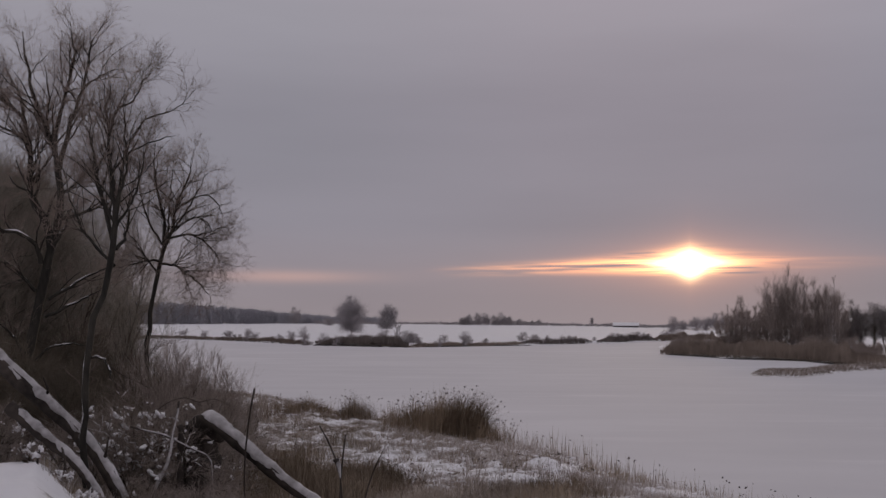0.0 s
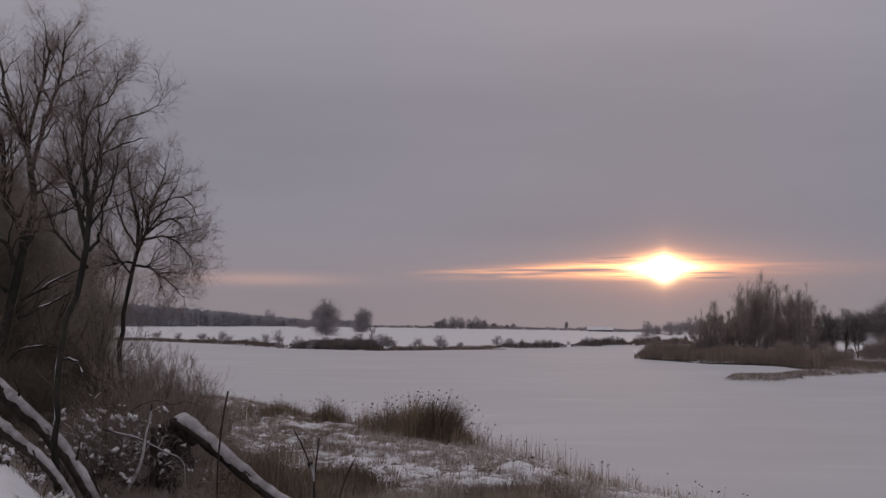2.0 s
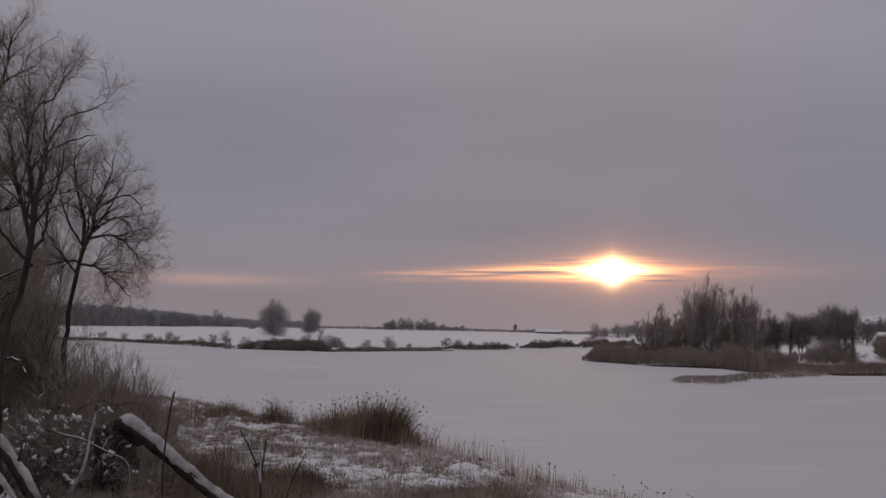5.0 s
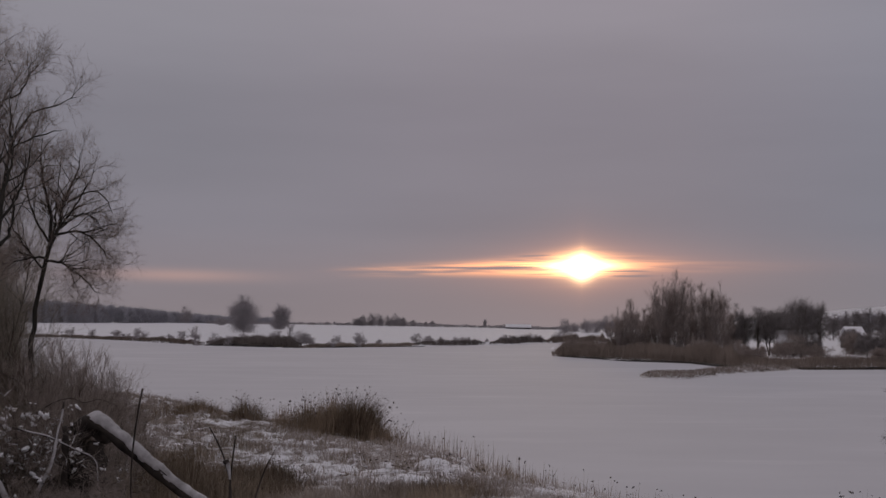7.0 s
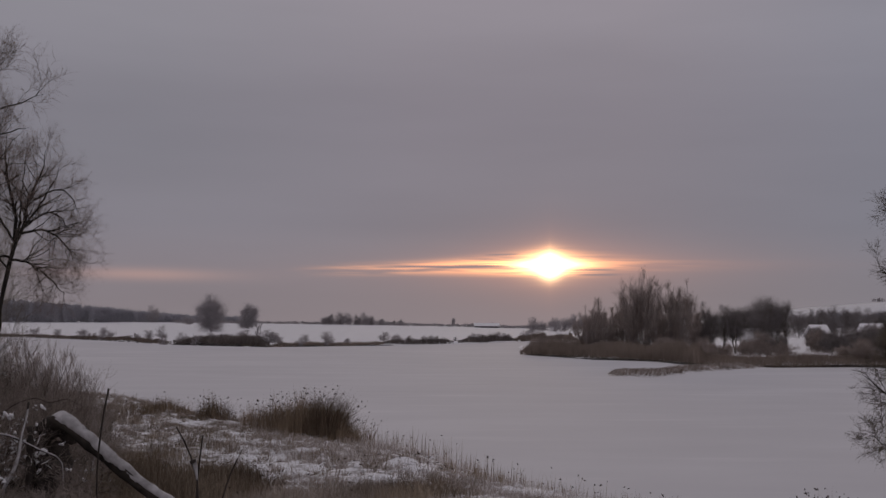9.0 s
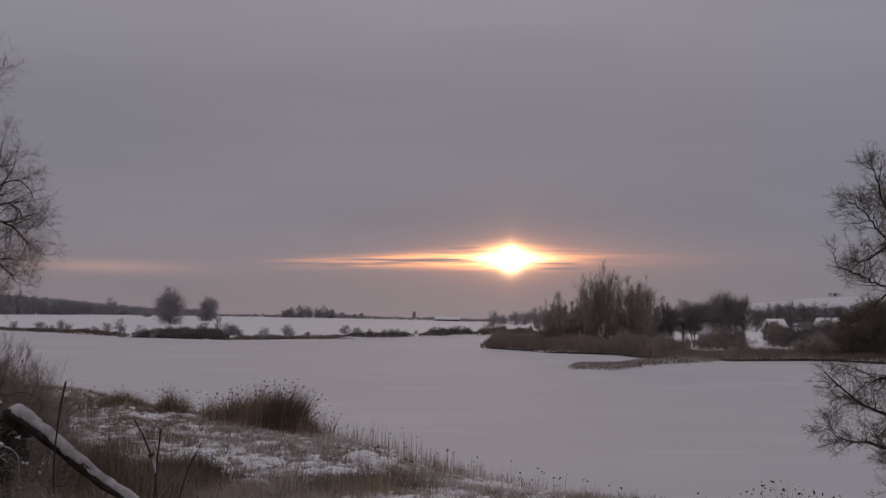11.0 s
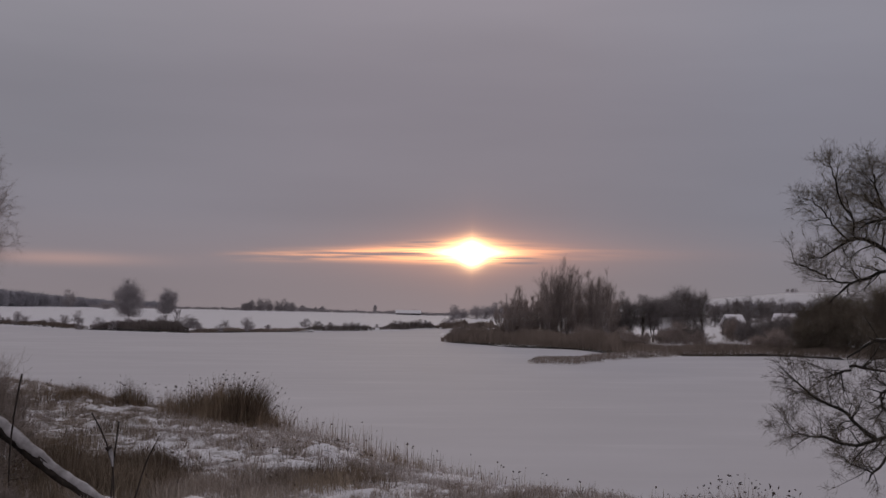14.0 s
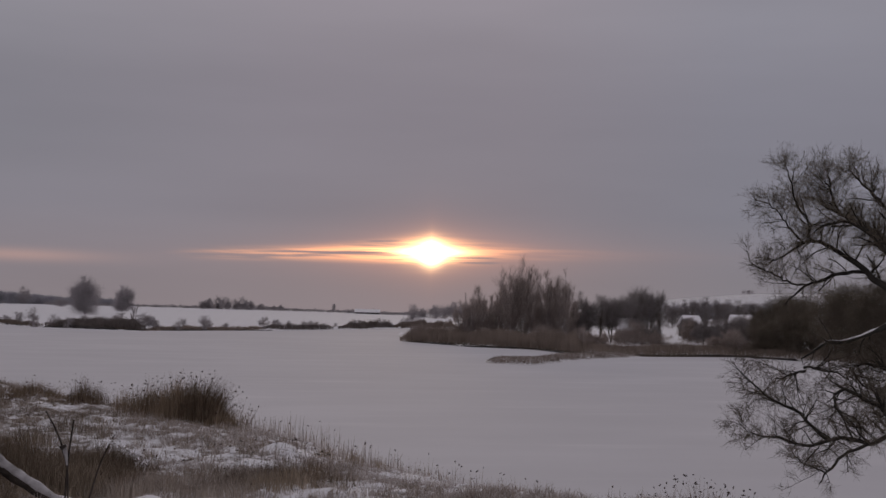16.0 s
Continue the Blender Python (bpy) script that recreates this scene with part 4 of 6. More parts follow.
# dead grass over the near shore: tussocks with blades that bend outwards, thin grass between, snow caught on them
def spots(n):
    az = np.concatenate([rng.uniform(-14, 34, n), rng.uniform(-25, -6, n // 3)])
    near = np.interp(az, *NEAR)
    d = np.where(np.arange(len(az)) < n, near - 26 + 26.6 * np.sqrt(rng.uniform(0, 1, len(az))), 12.3 + 40 * rng.uniform(0, 1, len(az)) ** 1.4)
    x, y = polar(az, d)
    ok = (d > np.where(az < -13.5, 15.2, 12.3)) & (land(x, y) > 0.02) & (np.exp(-((az + 20.2) / 2.6) ** 2 - ((d - 15.0) / 1.8) ** 2) < 0.3) & (d < near + 0.3)
    return x[ok], y[ok]


tx, ty = spots(7000)
rough_ = wavy(tx, ty, 0.9, 1.3) + 0.6 * wavy(tx, ty, 2.6, 0.4)
ok = rng.uniform(-1.0, 0.5, len(tx)) < rough_ - 0.85 * np.clip((np.degrees(np.arctan2(tx, ty)) - 3) / 3, 0, 1) * (np.hypot(tx, ty) > 22)
tx, ty, rough_ = tx[ok], ty[ok], rough_[ok]
per = 46
size = rng.uniform(0.5, 1.2, len(tx)) * np.clip(np.hypot(tx, ty) / 20, 0.5, 1) * (1 + 0.5 * np.clip(rough_, 0, 1))
ang = rng.uniform(0, 2 * np.pi, (len(tx), per))
rad = np.sqrt(rng.uniform(0, 1, (len(tx), per)))
bx = (tx[:, None] + np.cos(ang) * rad * 0.15 * size[:, None]).ravel()
by = (ty[:, None] + np.sin(ang) * rad * 0.15 * size[:, None]).ravel()
bh = (rng.uniform(0.14, 0.36, (len(tx), per)) * size[:, None] * (1.1 - 0.4 * rad)).ravel()
bl = (0.15 + 0.75 * rad * rng.uniform(0.4, 1.2, rad.shape)).ravel()
turn_ = (ang + rng.normal(size=ang.shape) * 0.5).ravel()
frost = np.repeat(rng.uniform(0, 1, len(tx)) < np.interp(np.degrees(np.arctan2(tx, ty)), (-8, -3, -1, 4, 8), (0.42, 0.5, 0.76, 0.76, 0.88)), per) ^ (rng.uniform(0, 1, len(bx)) < 0.14)
for nm, pick, mat_, lab in (("dead_grass", ~frost, GRASS, "tussocks of dead brown grass standing through the snow"), ("frosted_grass", frost, GRASS_FROST, "frosted pale grass bent by snow")):
    v, q, t3, _ = blades(bx[pick], by[pick], land(bx[pick], by[pick]) - 0.02, bh[pick], rng.uniform(0.005, 0.012, pick.sum()), bl[pick], 0.5, turn_[pick])
    tagged(part(nm, fast_mesh(nm, v, q, t3), mat_), lab, "grass", kind="stuff")
gx, gy = spots(72000)
ok = rng.uniform(-1.0, 1.2, len(gx)) < wavy(gx, gy, 0.9, 1.3) + 0.6 * wavy(gx, gy, 2.6, 0.4) - 0.75 * np.clip((np.degrees(np.arctan2(gx, gy)) - 3) / 3, 0, 1) * (np.hypot(gx, gy) > 22)
gx, gy = gx[ok], gy[ok]
pale = rng.uniform(0, 1, len(gx)) < np.interp(np.degrees(np.arctan2(gx, gy)), (-8, -3, -1, 4, 8), (0.2, 0.3, 0.6, 0.6, 0.8))
for pick, mat_, lab in ((~pale, GRASS, "thin dead grass between the tussocks"), (pale, GRASS_FROST, "thin frosted grass between the tussocks")):
    n = int(pick.sum())
    v, q, t3, _ = blades(gx[pick], gy[pick], land(gx[pick], gy[pick]) - 0.02, rng.uniform(0.08, 0.34, n), rng.uniform(0.004, 0.010, n), rng.uniform(0.1, 0.8, n), 0.5)
    tagged(part("thin_grass", fast_mesh("thin_grass", v, q, t3), mat_), lab, "grass", kind="stuff")

# snow caught on tussocks and hummocks
ball = bmesh.new()
bmesh.ops.create_icosphere(ball, subdivisions=2, radius=1)
BALL_V, BALL_F = np.array([vv.co[:] for vv in ball.verts]), np.array([[vv.index for vv in f.verts] for f in ball.faces])
ball.free()
lx, ly = spots(1700)
lz = land(lx, ly)
ls = rng.uniform(0.025, 0.085, len(lx)) * rng.uniform(0.5, 1.2, len(lx))
vs, fs = [], []
for i in range(len(lx)):
    bump = 1 + 0.5 * wavy(BALL_V[:, 0] * 2 + i * 1.7, BALL_V[:, 1] * 2 + BALL_V[:, 2], 0.7, 1.0)
    lump = BALL_V * bump[:, None] * np.array([ls[i] * rng.uniform(0.8, 1.8), ls[i] * rng.uniform(0.8, 1.4), ls[i] * rng.uniform(0.22, 0.45)])
    lump = lump @ np.array(Euler((rng.uniform(-0.3, 0.3), rng.uniform(-0.3, 0.3), rng.uniform(0, 6.28))).to_matrix()).T
    vs.append(lump + np.array([lx[i], ly[i], lz[i] + rng.uniform(-0.02, 0.10)]))
    fs.append(BALL_F + i * len(BALL_V))
tagged(part("snow_clumps", smooth(fast_mesh("snow_clumps", np.concatenate(vs), tris=np.concatenate(fs))), SNOW), "small clumps of snow caught on the dead grass", "snow", kind="stuff")


def reed_clump(az_mid, d_mid, wide, deep, n, tall, label, n_heads, width=0.011, lean=0.25, name="reed_clump", mat_=None, tip_over=0.0, head=0.037):
    """A stand of dry reeds; the longest stalks rise out of it on thin necks and carry dark seed heads. tip_over leans the whole stand sideways, the more the farther out."""
    root = plant(name, az_mid, d_mid, label, "reeds", "reeds along the near shore", turn=0)
    ux, uy = math.cos(radians(az_mid)), -math.sin(radians(az_mid))
    g = rng.normal(size=(n, 2)) * np.array([wide / 2, deep / 2])
    px, py = root.location.x + g[:, 0] * ux + g[:, 1] * -uy, root.location.y + g[:, 0] * uy + g[:, 1] * ux
    h = tall * rng.uniform(0.5, 0.92, n) * np.exp(-0.22 * (g[:, 0] / (wide / 2)) ** 2) * np.clip(1 + 0.22 * wavy(px * 3, py * 3, 0.35, d_mid), 0.6, 1.3)
    few = n <= 130
    crowned = rng.choice(n, min(n_heads, n), replace=False) if n_heads else np.zeros(0, dtype=int)
    h[crowned] = tall * rng.uniform(0.70, 0.99, len(crowned)) * np.exp(-0.16 * (g[crowned, 0] / (wide / 2)) ** 2)
    thick_ = rng.uniform(0.6, 1.3, n) * width
    thick_[crowned] = 0.022 if d_mid > 30 else 0.012
    bend = np.abs(rng.normal(size=n)) * lean
    away = rng.uniform(0, 2 * np.pi, n)
    if tip_over:
        out = np.clip(0.5 + g[:, 0] / wide, 0, 1.2)
        bend = bend * (1 - 0.4 * out) + tip_over * out
        away = np.where(rng.uniform(0, 1, n) < out, radians(-az_mid) + rng.normal(size=n) * 0.4, away)
    v, q, t3, tip = blades(px, py, land(px, py) - 0.03, h, thick_, bend, 0.3, away)
    if few:
        for i in range(n):
            stalk = part("stalk", fast_mesh("stalk", local(v[5 * i:5 * i + 5], root), [[0, 1, 3, 2]], [[2, 3, 4]]), mat_ or REED, root)
            if i in crowned:
                hv, ht = heads(tip[i:i + 1], head * 0.85, 1.5)
                part("seed_head", fast_mesh("seed_head", local(hv, root), tris=ht), PLUME, stalk, "dark dry seed head")
        return root
    tagged(part("stalk_mass", fast_mesh("stalk_mass", local(v, root), q, t3), mat_ or REED, root), kind="stuff")
    if n_heads:
        hv, ht = heads(tip[crowned], head * (0.5 if name == "grass_tuft" else 1.0), 1.7)
        tagged(part("seed_mass", fast_mesh("seed_mass", local(hv, root), tris=ht), PLUME, root, "dark drooping seed heads"), kind="stuff")
    return root


reed_clump(1.05, 42.5, 1.0, 1.0, 2600, 2.16, "tall dense clump of brown reeds with dark seed heads", 46, lean=0.22, tip_over=0.32)
reed_clump(-0.1, 43.0, 0.9, 1.0, 1700, 1.92, "brown reed clump with dark seed heads", 30, lean=0.28)
reed_clump(-1.15, 43.5, 0.9, 1.0, 1200, 1.66, "brown reed clump with dark seed heads", 26, lean=0.3)
reed_clump(-2.2, 44.5, 0.7, 1.0, 420, 1.15, "low brown reeds with dark seed heads", 9, lean=0.4)
reed_clump(2.1, 41.3, 0.55, 0.7, 520, 1.05, "short brown reed clump at the edge of the ice", 5, lean=0.4, tip_over=0.5)
reed_clump(2.9, 40.6, 0.5, 0.6, 126, 1.25, "sparse leaning reeds at the edge of the ice", 12, lean=0.5, width=0.013)
reed_clump(-4.2, 47.5, 0.62, 0.9, 640, 1.45, "ragged brown reeds with dark seed heads", 20, lean=0.45)
reed_clump(-3.5, 46.5, 0.45, 0.8, 260, 1.10, "thin brown reeds with dark seed heads", 8, lean=0.5)
reed_clump(-6.3, 50, 1.0, 1.0, 900, 1.00, "low brown reeds beside the ice", 5, lean=0.5)
reed_clump(-5.4, 49, 0.6, 0.9, 160, 0.85, "thin brown reeds with dark seed heads", 5, lean=0.5)
reed_clump(-7.6, 48.5, 0.8, 1.0, 240, 0.95, "thin brown reeds with dark seed heads", 6, lean=0.5)
reed_clump(-8.7, 46.5, 1.0, 1.2, 320, 0.9, "low brown reeds beside the ice", 5, lean=0.5)
for az_, d_, n_, t_, k_ in ((3.7, 40.0, 40, 1.2, 5), (4.6, 39.0, 26, 1.25, 2), (5.6, 37.4, 24, 1.1, 2), (6.6, 36.0, 34, 1.05, 3), (7.5, 34.8, 36, 1.1, 2), (8.5, 33.4, 46, 1.0, 3), (9.3, 32.6, 44, 0.95, 3), (10.2, 31.4, 34, 0.85, 3), (11.4, 30.4, 26, 0.75, 4), (12.6, 29.4, 30, 0.72, 6),
                            (14.0, 28.8, 26, 0.7, 5), (15.6, 28.0, 22, 0.6, 4), (17.4, 27.4, 20, 0.6, 3), (20.5, 26.6, 24, 0.6, 4)):
    reed_clump(az_, d_, 1.1, 1.3, n_, t_, "sparse dry reed stalks standing in the ice edge", k_, width=0.014, lean=0.16)
for az_, d_, n_, t_ in ((-5.4, 26.0, 1500, 0.80), (-4.2, 27, 1100, 0.70), (-7.2, 27.5, 1300, 0.85), (-6.3, 25, 1200, 0.7), (-3.2, 25.5, 500, 0.50), (-6.4, 33, 800, 0.7), (-8.2, 31, 800, 0.8), (-4.6, 36, 500, 0.6)):
    reed_clump(az_, d_, 1.3, 0.9, n_, t_, "tuft of long dead brown grass", 3, 0.009, 0.3, name="grass_tuft", mat_=GRASS_DARK if d_ < 28 else GRASS)
for az_, d_, n_, t_ in ((4.4, 38.6, 260, 0.6), (5.5, 37.0, 220, 0.5), (6.6, 35.4, 260, 0.5), (7.7, 33.8, 300, 0.5), (8.8, 32.4, 320, 0.5), (9.9, 31.2, 300, 0.48), (11.2, 30.0, 260, 0.42), (12.8, 28.8, 220, 0.4), (3.2, 40.2, 320, 0.7), (7.2, 30.0, 200, 0.35), (8.6, 28.6, 200, 0.35), (10.4, 27.6, 200, 0.35)):
    reed_clump(az_, d_, 1.2, 1.0, n_, t_, "pale frosted reed grass along the ice edge", 3, 0.009, 0.45, name="grass_tuft", mat_=GRASS_FROST)
for az_, d_, n_, t_ in ((6.9, 31.5, 260, 0.62), (8.1, 30.6, 170, 0.55), (9.2, 29.6, 150, 0.5)):
    reed_clump(az_, d_, 0.4, 0.4, n_, t_, "small tuft of dead brown reed grass in the snow", 3, 0.010, 0.3, name="grass_tuft", mat_=GRASS)
reed_clump(24.0, 24.0, 0.85, 0.5, 90, 0.85, "dry weed with dark seed heads on the shore", 60, lean=0.45, name="dry_weed", mat_=TWIG)
reed_clump(26.5, 24.5, 0.5, 0.5, 30, 0.5, "dry weed with dark seed heads on the shore", 10, lean=0.35, name="dry_weed", mat_=TWIG)


# ---- far reeds ----
def reed_bed(name, az0, az1, off0, off1, n, tall, label, line, mat_=None, width=0.05):
    az = rng.uniform(az0, az1, n)
    d = np.interp(az, *line) + rng.uniform(off0, off1, n)
    x, y = polar(az, d)
    z = land(x, y)
    keep = (z > (0.03 if name == "reed_stubble" else -0.15)) & (wavy(x, y, 1.3, 4.0) + 0.5 * wavy(x, y, 4.0, 2.0) > rng.uniform(-1.6, 0.2 if name == "reed_stubble" else -0.4, n))
    x, y, z = x[keep], y[keep], z[keep]
    fade = np.clip((az[keep] - az0) / 0.5, 0.25, 1) * np.clip((az1 - az[keep]) / 0.5, 0.25, 1)
    h = tall * rng.uniform(0.45, 1.0, len(x)) ** 0.7 * np.clip(0.8 + 0.3 * wavy(x, y, 2.0, 0.8) + 0.3 * wavy(x, y, 7.0, 1.9), 0.2, 1.3) * fade
    v, q, t3, _ = blades(x, y, z - 0.05, h, rng.uniform(0.6, 1.4, len(x)) * width, rng.uniform(0, 0.3, len(x)) if name != "reed_stubble" else rng.uniform(0.3, 1.4, len(x)))
    return tagged(part(name, fast_mesh(name, v, q, t3), mat_ or REED_FAR), label, "reeds", kind="stuff")


reed_bed("reed_bed", 10.32, 18.8, 1.0, 15, 36000, 2.7, "brown reed bed along the wooded point", FAR, width=0.028)
reed_bed("reed_bed", 18.0, 34, 0.5, 11, 24000, 1.05, "brown reed bed along the far bank", FAR, width=0.03)
reed_bed("reed_bed", -6.0, -1.6, 1.2, 12, 12000, 2.0, "dark grey-brown reed bed on the far shore", FAR, REED_GREY, 0.07)
reed_bed("reed_bed", 3.6, 7.0, 0.5, 9, 2600, 1.3, "low reeds on the far shore", FAR, REED_GREY, 0.08)
reed_bed("reed_bed", 7.2, 10.0, 1, 12, 3600, 2.0, "reeds on the far shore", FAR, REED_GREY, 0.1)
reed_bed("reed_bed", 9.7, 13.0, 1, 12, 4200, 2.3, "reeds on the shore behind the wooded point", ((9.7, 11, 12.3, 13.4), (398, 392, 345, 210)), width=0.1)
reed_bed("reed_bed", -1.9, 3.9, 0.3, 4, 5000, 0.75, "low reeds on the far shore", FAR, width=0.08)
reed_bed("reed_bed", -16, -6.05, 0.5, 7, 11000, 0.9, "low reeds on the far shore", FAR, width=0.1)
reed_bed("reed_bed", 10.12, 11.4, 0, 34, 5000, 2.4, "brown reed bed at the tip of the wooded point", ((10, 12), (193, 178)), width=0.03)
reed_bed("reed_edge", -6.35, -1.5, 1.0, 2.4, 3500, 0.62, "dark low reeds at the water's edge of the far shore", FAR, TWIG_DARK, 0.05)
reed_bed("reed_edge", 10.3, 27, -0.4, 1.0, 6000, 0.45, "dark low reeds at the water's edge of the far bank", FAR, TWIG_DARK, 0.04)


def bank_edge(az0, az1, high, label):
    """A low dark lip where the far bank meets the ice."""
    az = np.arange(az0, az1, 0.02)
    d = np.interp(az, *FAR) - 0.2
    x, y = polar(az, d)
    d = d + 2.0 * wavy(x, y, 9.0, 3.0) + 0.25 * wavy(x, y, 0.5, 1.2)
    x, y = polar(az, d)
    x2, y2 = polar(az, d + 1.6)
    h = high * np.clip(0.75 + 0.55 * wavy(x, y, 1.6, 2.7), 0.12, 1.4) * np.clip((az - az0) / 0.25, 0.1, 1) * np.clip((az1 - az) / 0.25, 0.1, 1)
    V = np.stack([np.column_stack([x, y, np.full(len(az), -0.1)]), np.column_stack([x, y, h * 0.8]), np.column_stack([(x + x2) / 2, (y + y2) / 2, h]), np.column_stack([x2, y2, np.full(len(az), -0.1)])], 1)
    i = (np.arange(len(az) - 1) * 4)[:, None]
    q = np.concatenate([i + np.array([[k_, k_ + 4, k_ + 5, k_ + 1]]) for k_ in range(3)])
    return tagged(part("bank_edge", fast_mesh("bank_edge", V.reshape(-1, 3), q), EDGE_DARK), label, "bank", kind="structure")


bank_edge(-6.05, -2.75, 0.62, "dark edge of the far reed bed")
bank_edge(-2.6, -1.6, 0.42, "dark edge of the far shore")
bank_edge(-1.0, 4.2, 0.26, "dark edge of the far shore")
bank_edge(-12.5, -6.9, 0.28, "dark edge of the far shore")
bank_edge(10.4, 18.3, 0.24, "dark edge below the reeds of the wooded point")
bank_edge(20.6, 28.5, 0.26, "dark edge of the far bank")
SPIT = ((14, 16.5, 18.4, 20.5, 22), (113, 113, 130, 141, 146))
reed_bed("reed_stubble", 14.1, 22, -7, 7, 5500, 0.62, "flattened reed stubble on a snowy spit", SPIT, width=0.04)
reed_bed("reed_stubble", 14.3, 22, -5, 6, 7000, 0.55, "frosted reed stubble on a snowy spit", SPIT, GRASS_FROST, width=0.045)


# ---- far trees ----
def far_tree(az, d, top, width, label, group, stems=1, counts=(14, 8, 6), lift=0.35, first=0.2, mat_=None, category="tree", lean=0.12, name="far_tree", spread=56, shrink=0.55, wood=None, oval=None):
    """top: height of the crown's top over the ice."""
    x, y, z = ground_at(az, d)
    # Trunks default to the same haze-lightened colour as the twigs.
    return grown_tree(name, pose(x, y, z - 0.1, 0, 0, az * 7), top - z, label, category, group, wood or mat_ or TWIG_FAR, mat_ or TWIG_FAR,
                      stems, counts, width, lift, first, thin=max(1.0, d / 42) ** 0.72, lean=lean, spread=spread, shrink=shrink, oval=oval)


def broom_willow(az, d, top, fan, label, group, stems=14, shoots=(15, 15), mat_=None):
    """A willow of many upright stems that open like a broom; 'fan' is the lean of the outer stems in degrees."""
    x, y, z = ground_at(az, d)
    root = thing("willow", pose(x, y, z - 0.1, 0, 0, az * 7), label, "tree", group)
    high = top - z
    a = np.arange(stems) * 2.4 + rng.uniform(0, 1, stems)
    out = np.sqrt((np.arange(stems) + 0.5) / stems)
    tilt_ = np.radians(fan) * out * rng.uniform(0.75, 1.2, stems)
    foot = np.column_stack([np.cos(a) * out, np.sin(a) * out, np.zeros(stems)]) * high * 0.05
    length = high * rng.uniform(0.70, 0.97, stems) * (1 - 0.16 * out ** 2)
    length[int(stems * 0.2)] = high * 0.96
    k = 9
    P, way = [foot], np.column_stack([np.cos(a) * np.sin(tilt_), np.sin(a) * np.sin(tilt_), np.cos(tilt_)])
    for i in range(k - 1):
        way = norm(way + rng.normal(size=way.shape) * 0.035 + np.array([0, 0, 0.02]))
        P.append(P[-1] + way * (length / (k - 1))[:, None])
    P = np.stack(P, 1)
    fine_ = max(1.0, d / 60)
    R = np.linspace(1, 0.3, k)[None] * rng.uniform(0.7, 1.2, stems)[:, None] * 0.034
    P1, R1 = sprout(P, R, shoots[0], 0.05, 0.97, high * 0.27, 30, 0.28, 4, 0.6, 0.06, 0.0055 * fine_, shrink=0.62)
    P2, R2 = sprout(P1, R1, shoots[1], 0.1, 1.0, high * 0.14, 42, 0.2, 2, 0.7, 0.06, 0.0042 * fine_)
    for i in range(stems):
        part("stem", smooth(fast_mesh("stem", *tubes(P[i:i + 1], R[i:i + 1], 6))), TWIG_BANK, root)
    tagged(part("branchwood", fast_mesh("branchwood", *tubes(P1, R1, 3)), TWIG_BANK, root), kind="stuff")
    tagged(part("crown", fast_mesh("crown", *tubes(P2, R2, 3)), mat_ or TWIG_POINT, root, "fine upright bare twigs"), kind="stuff")
    return root


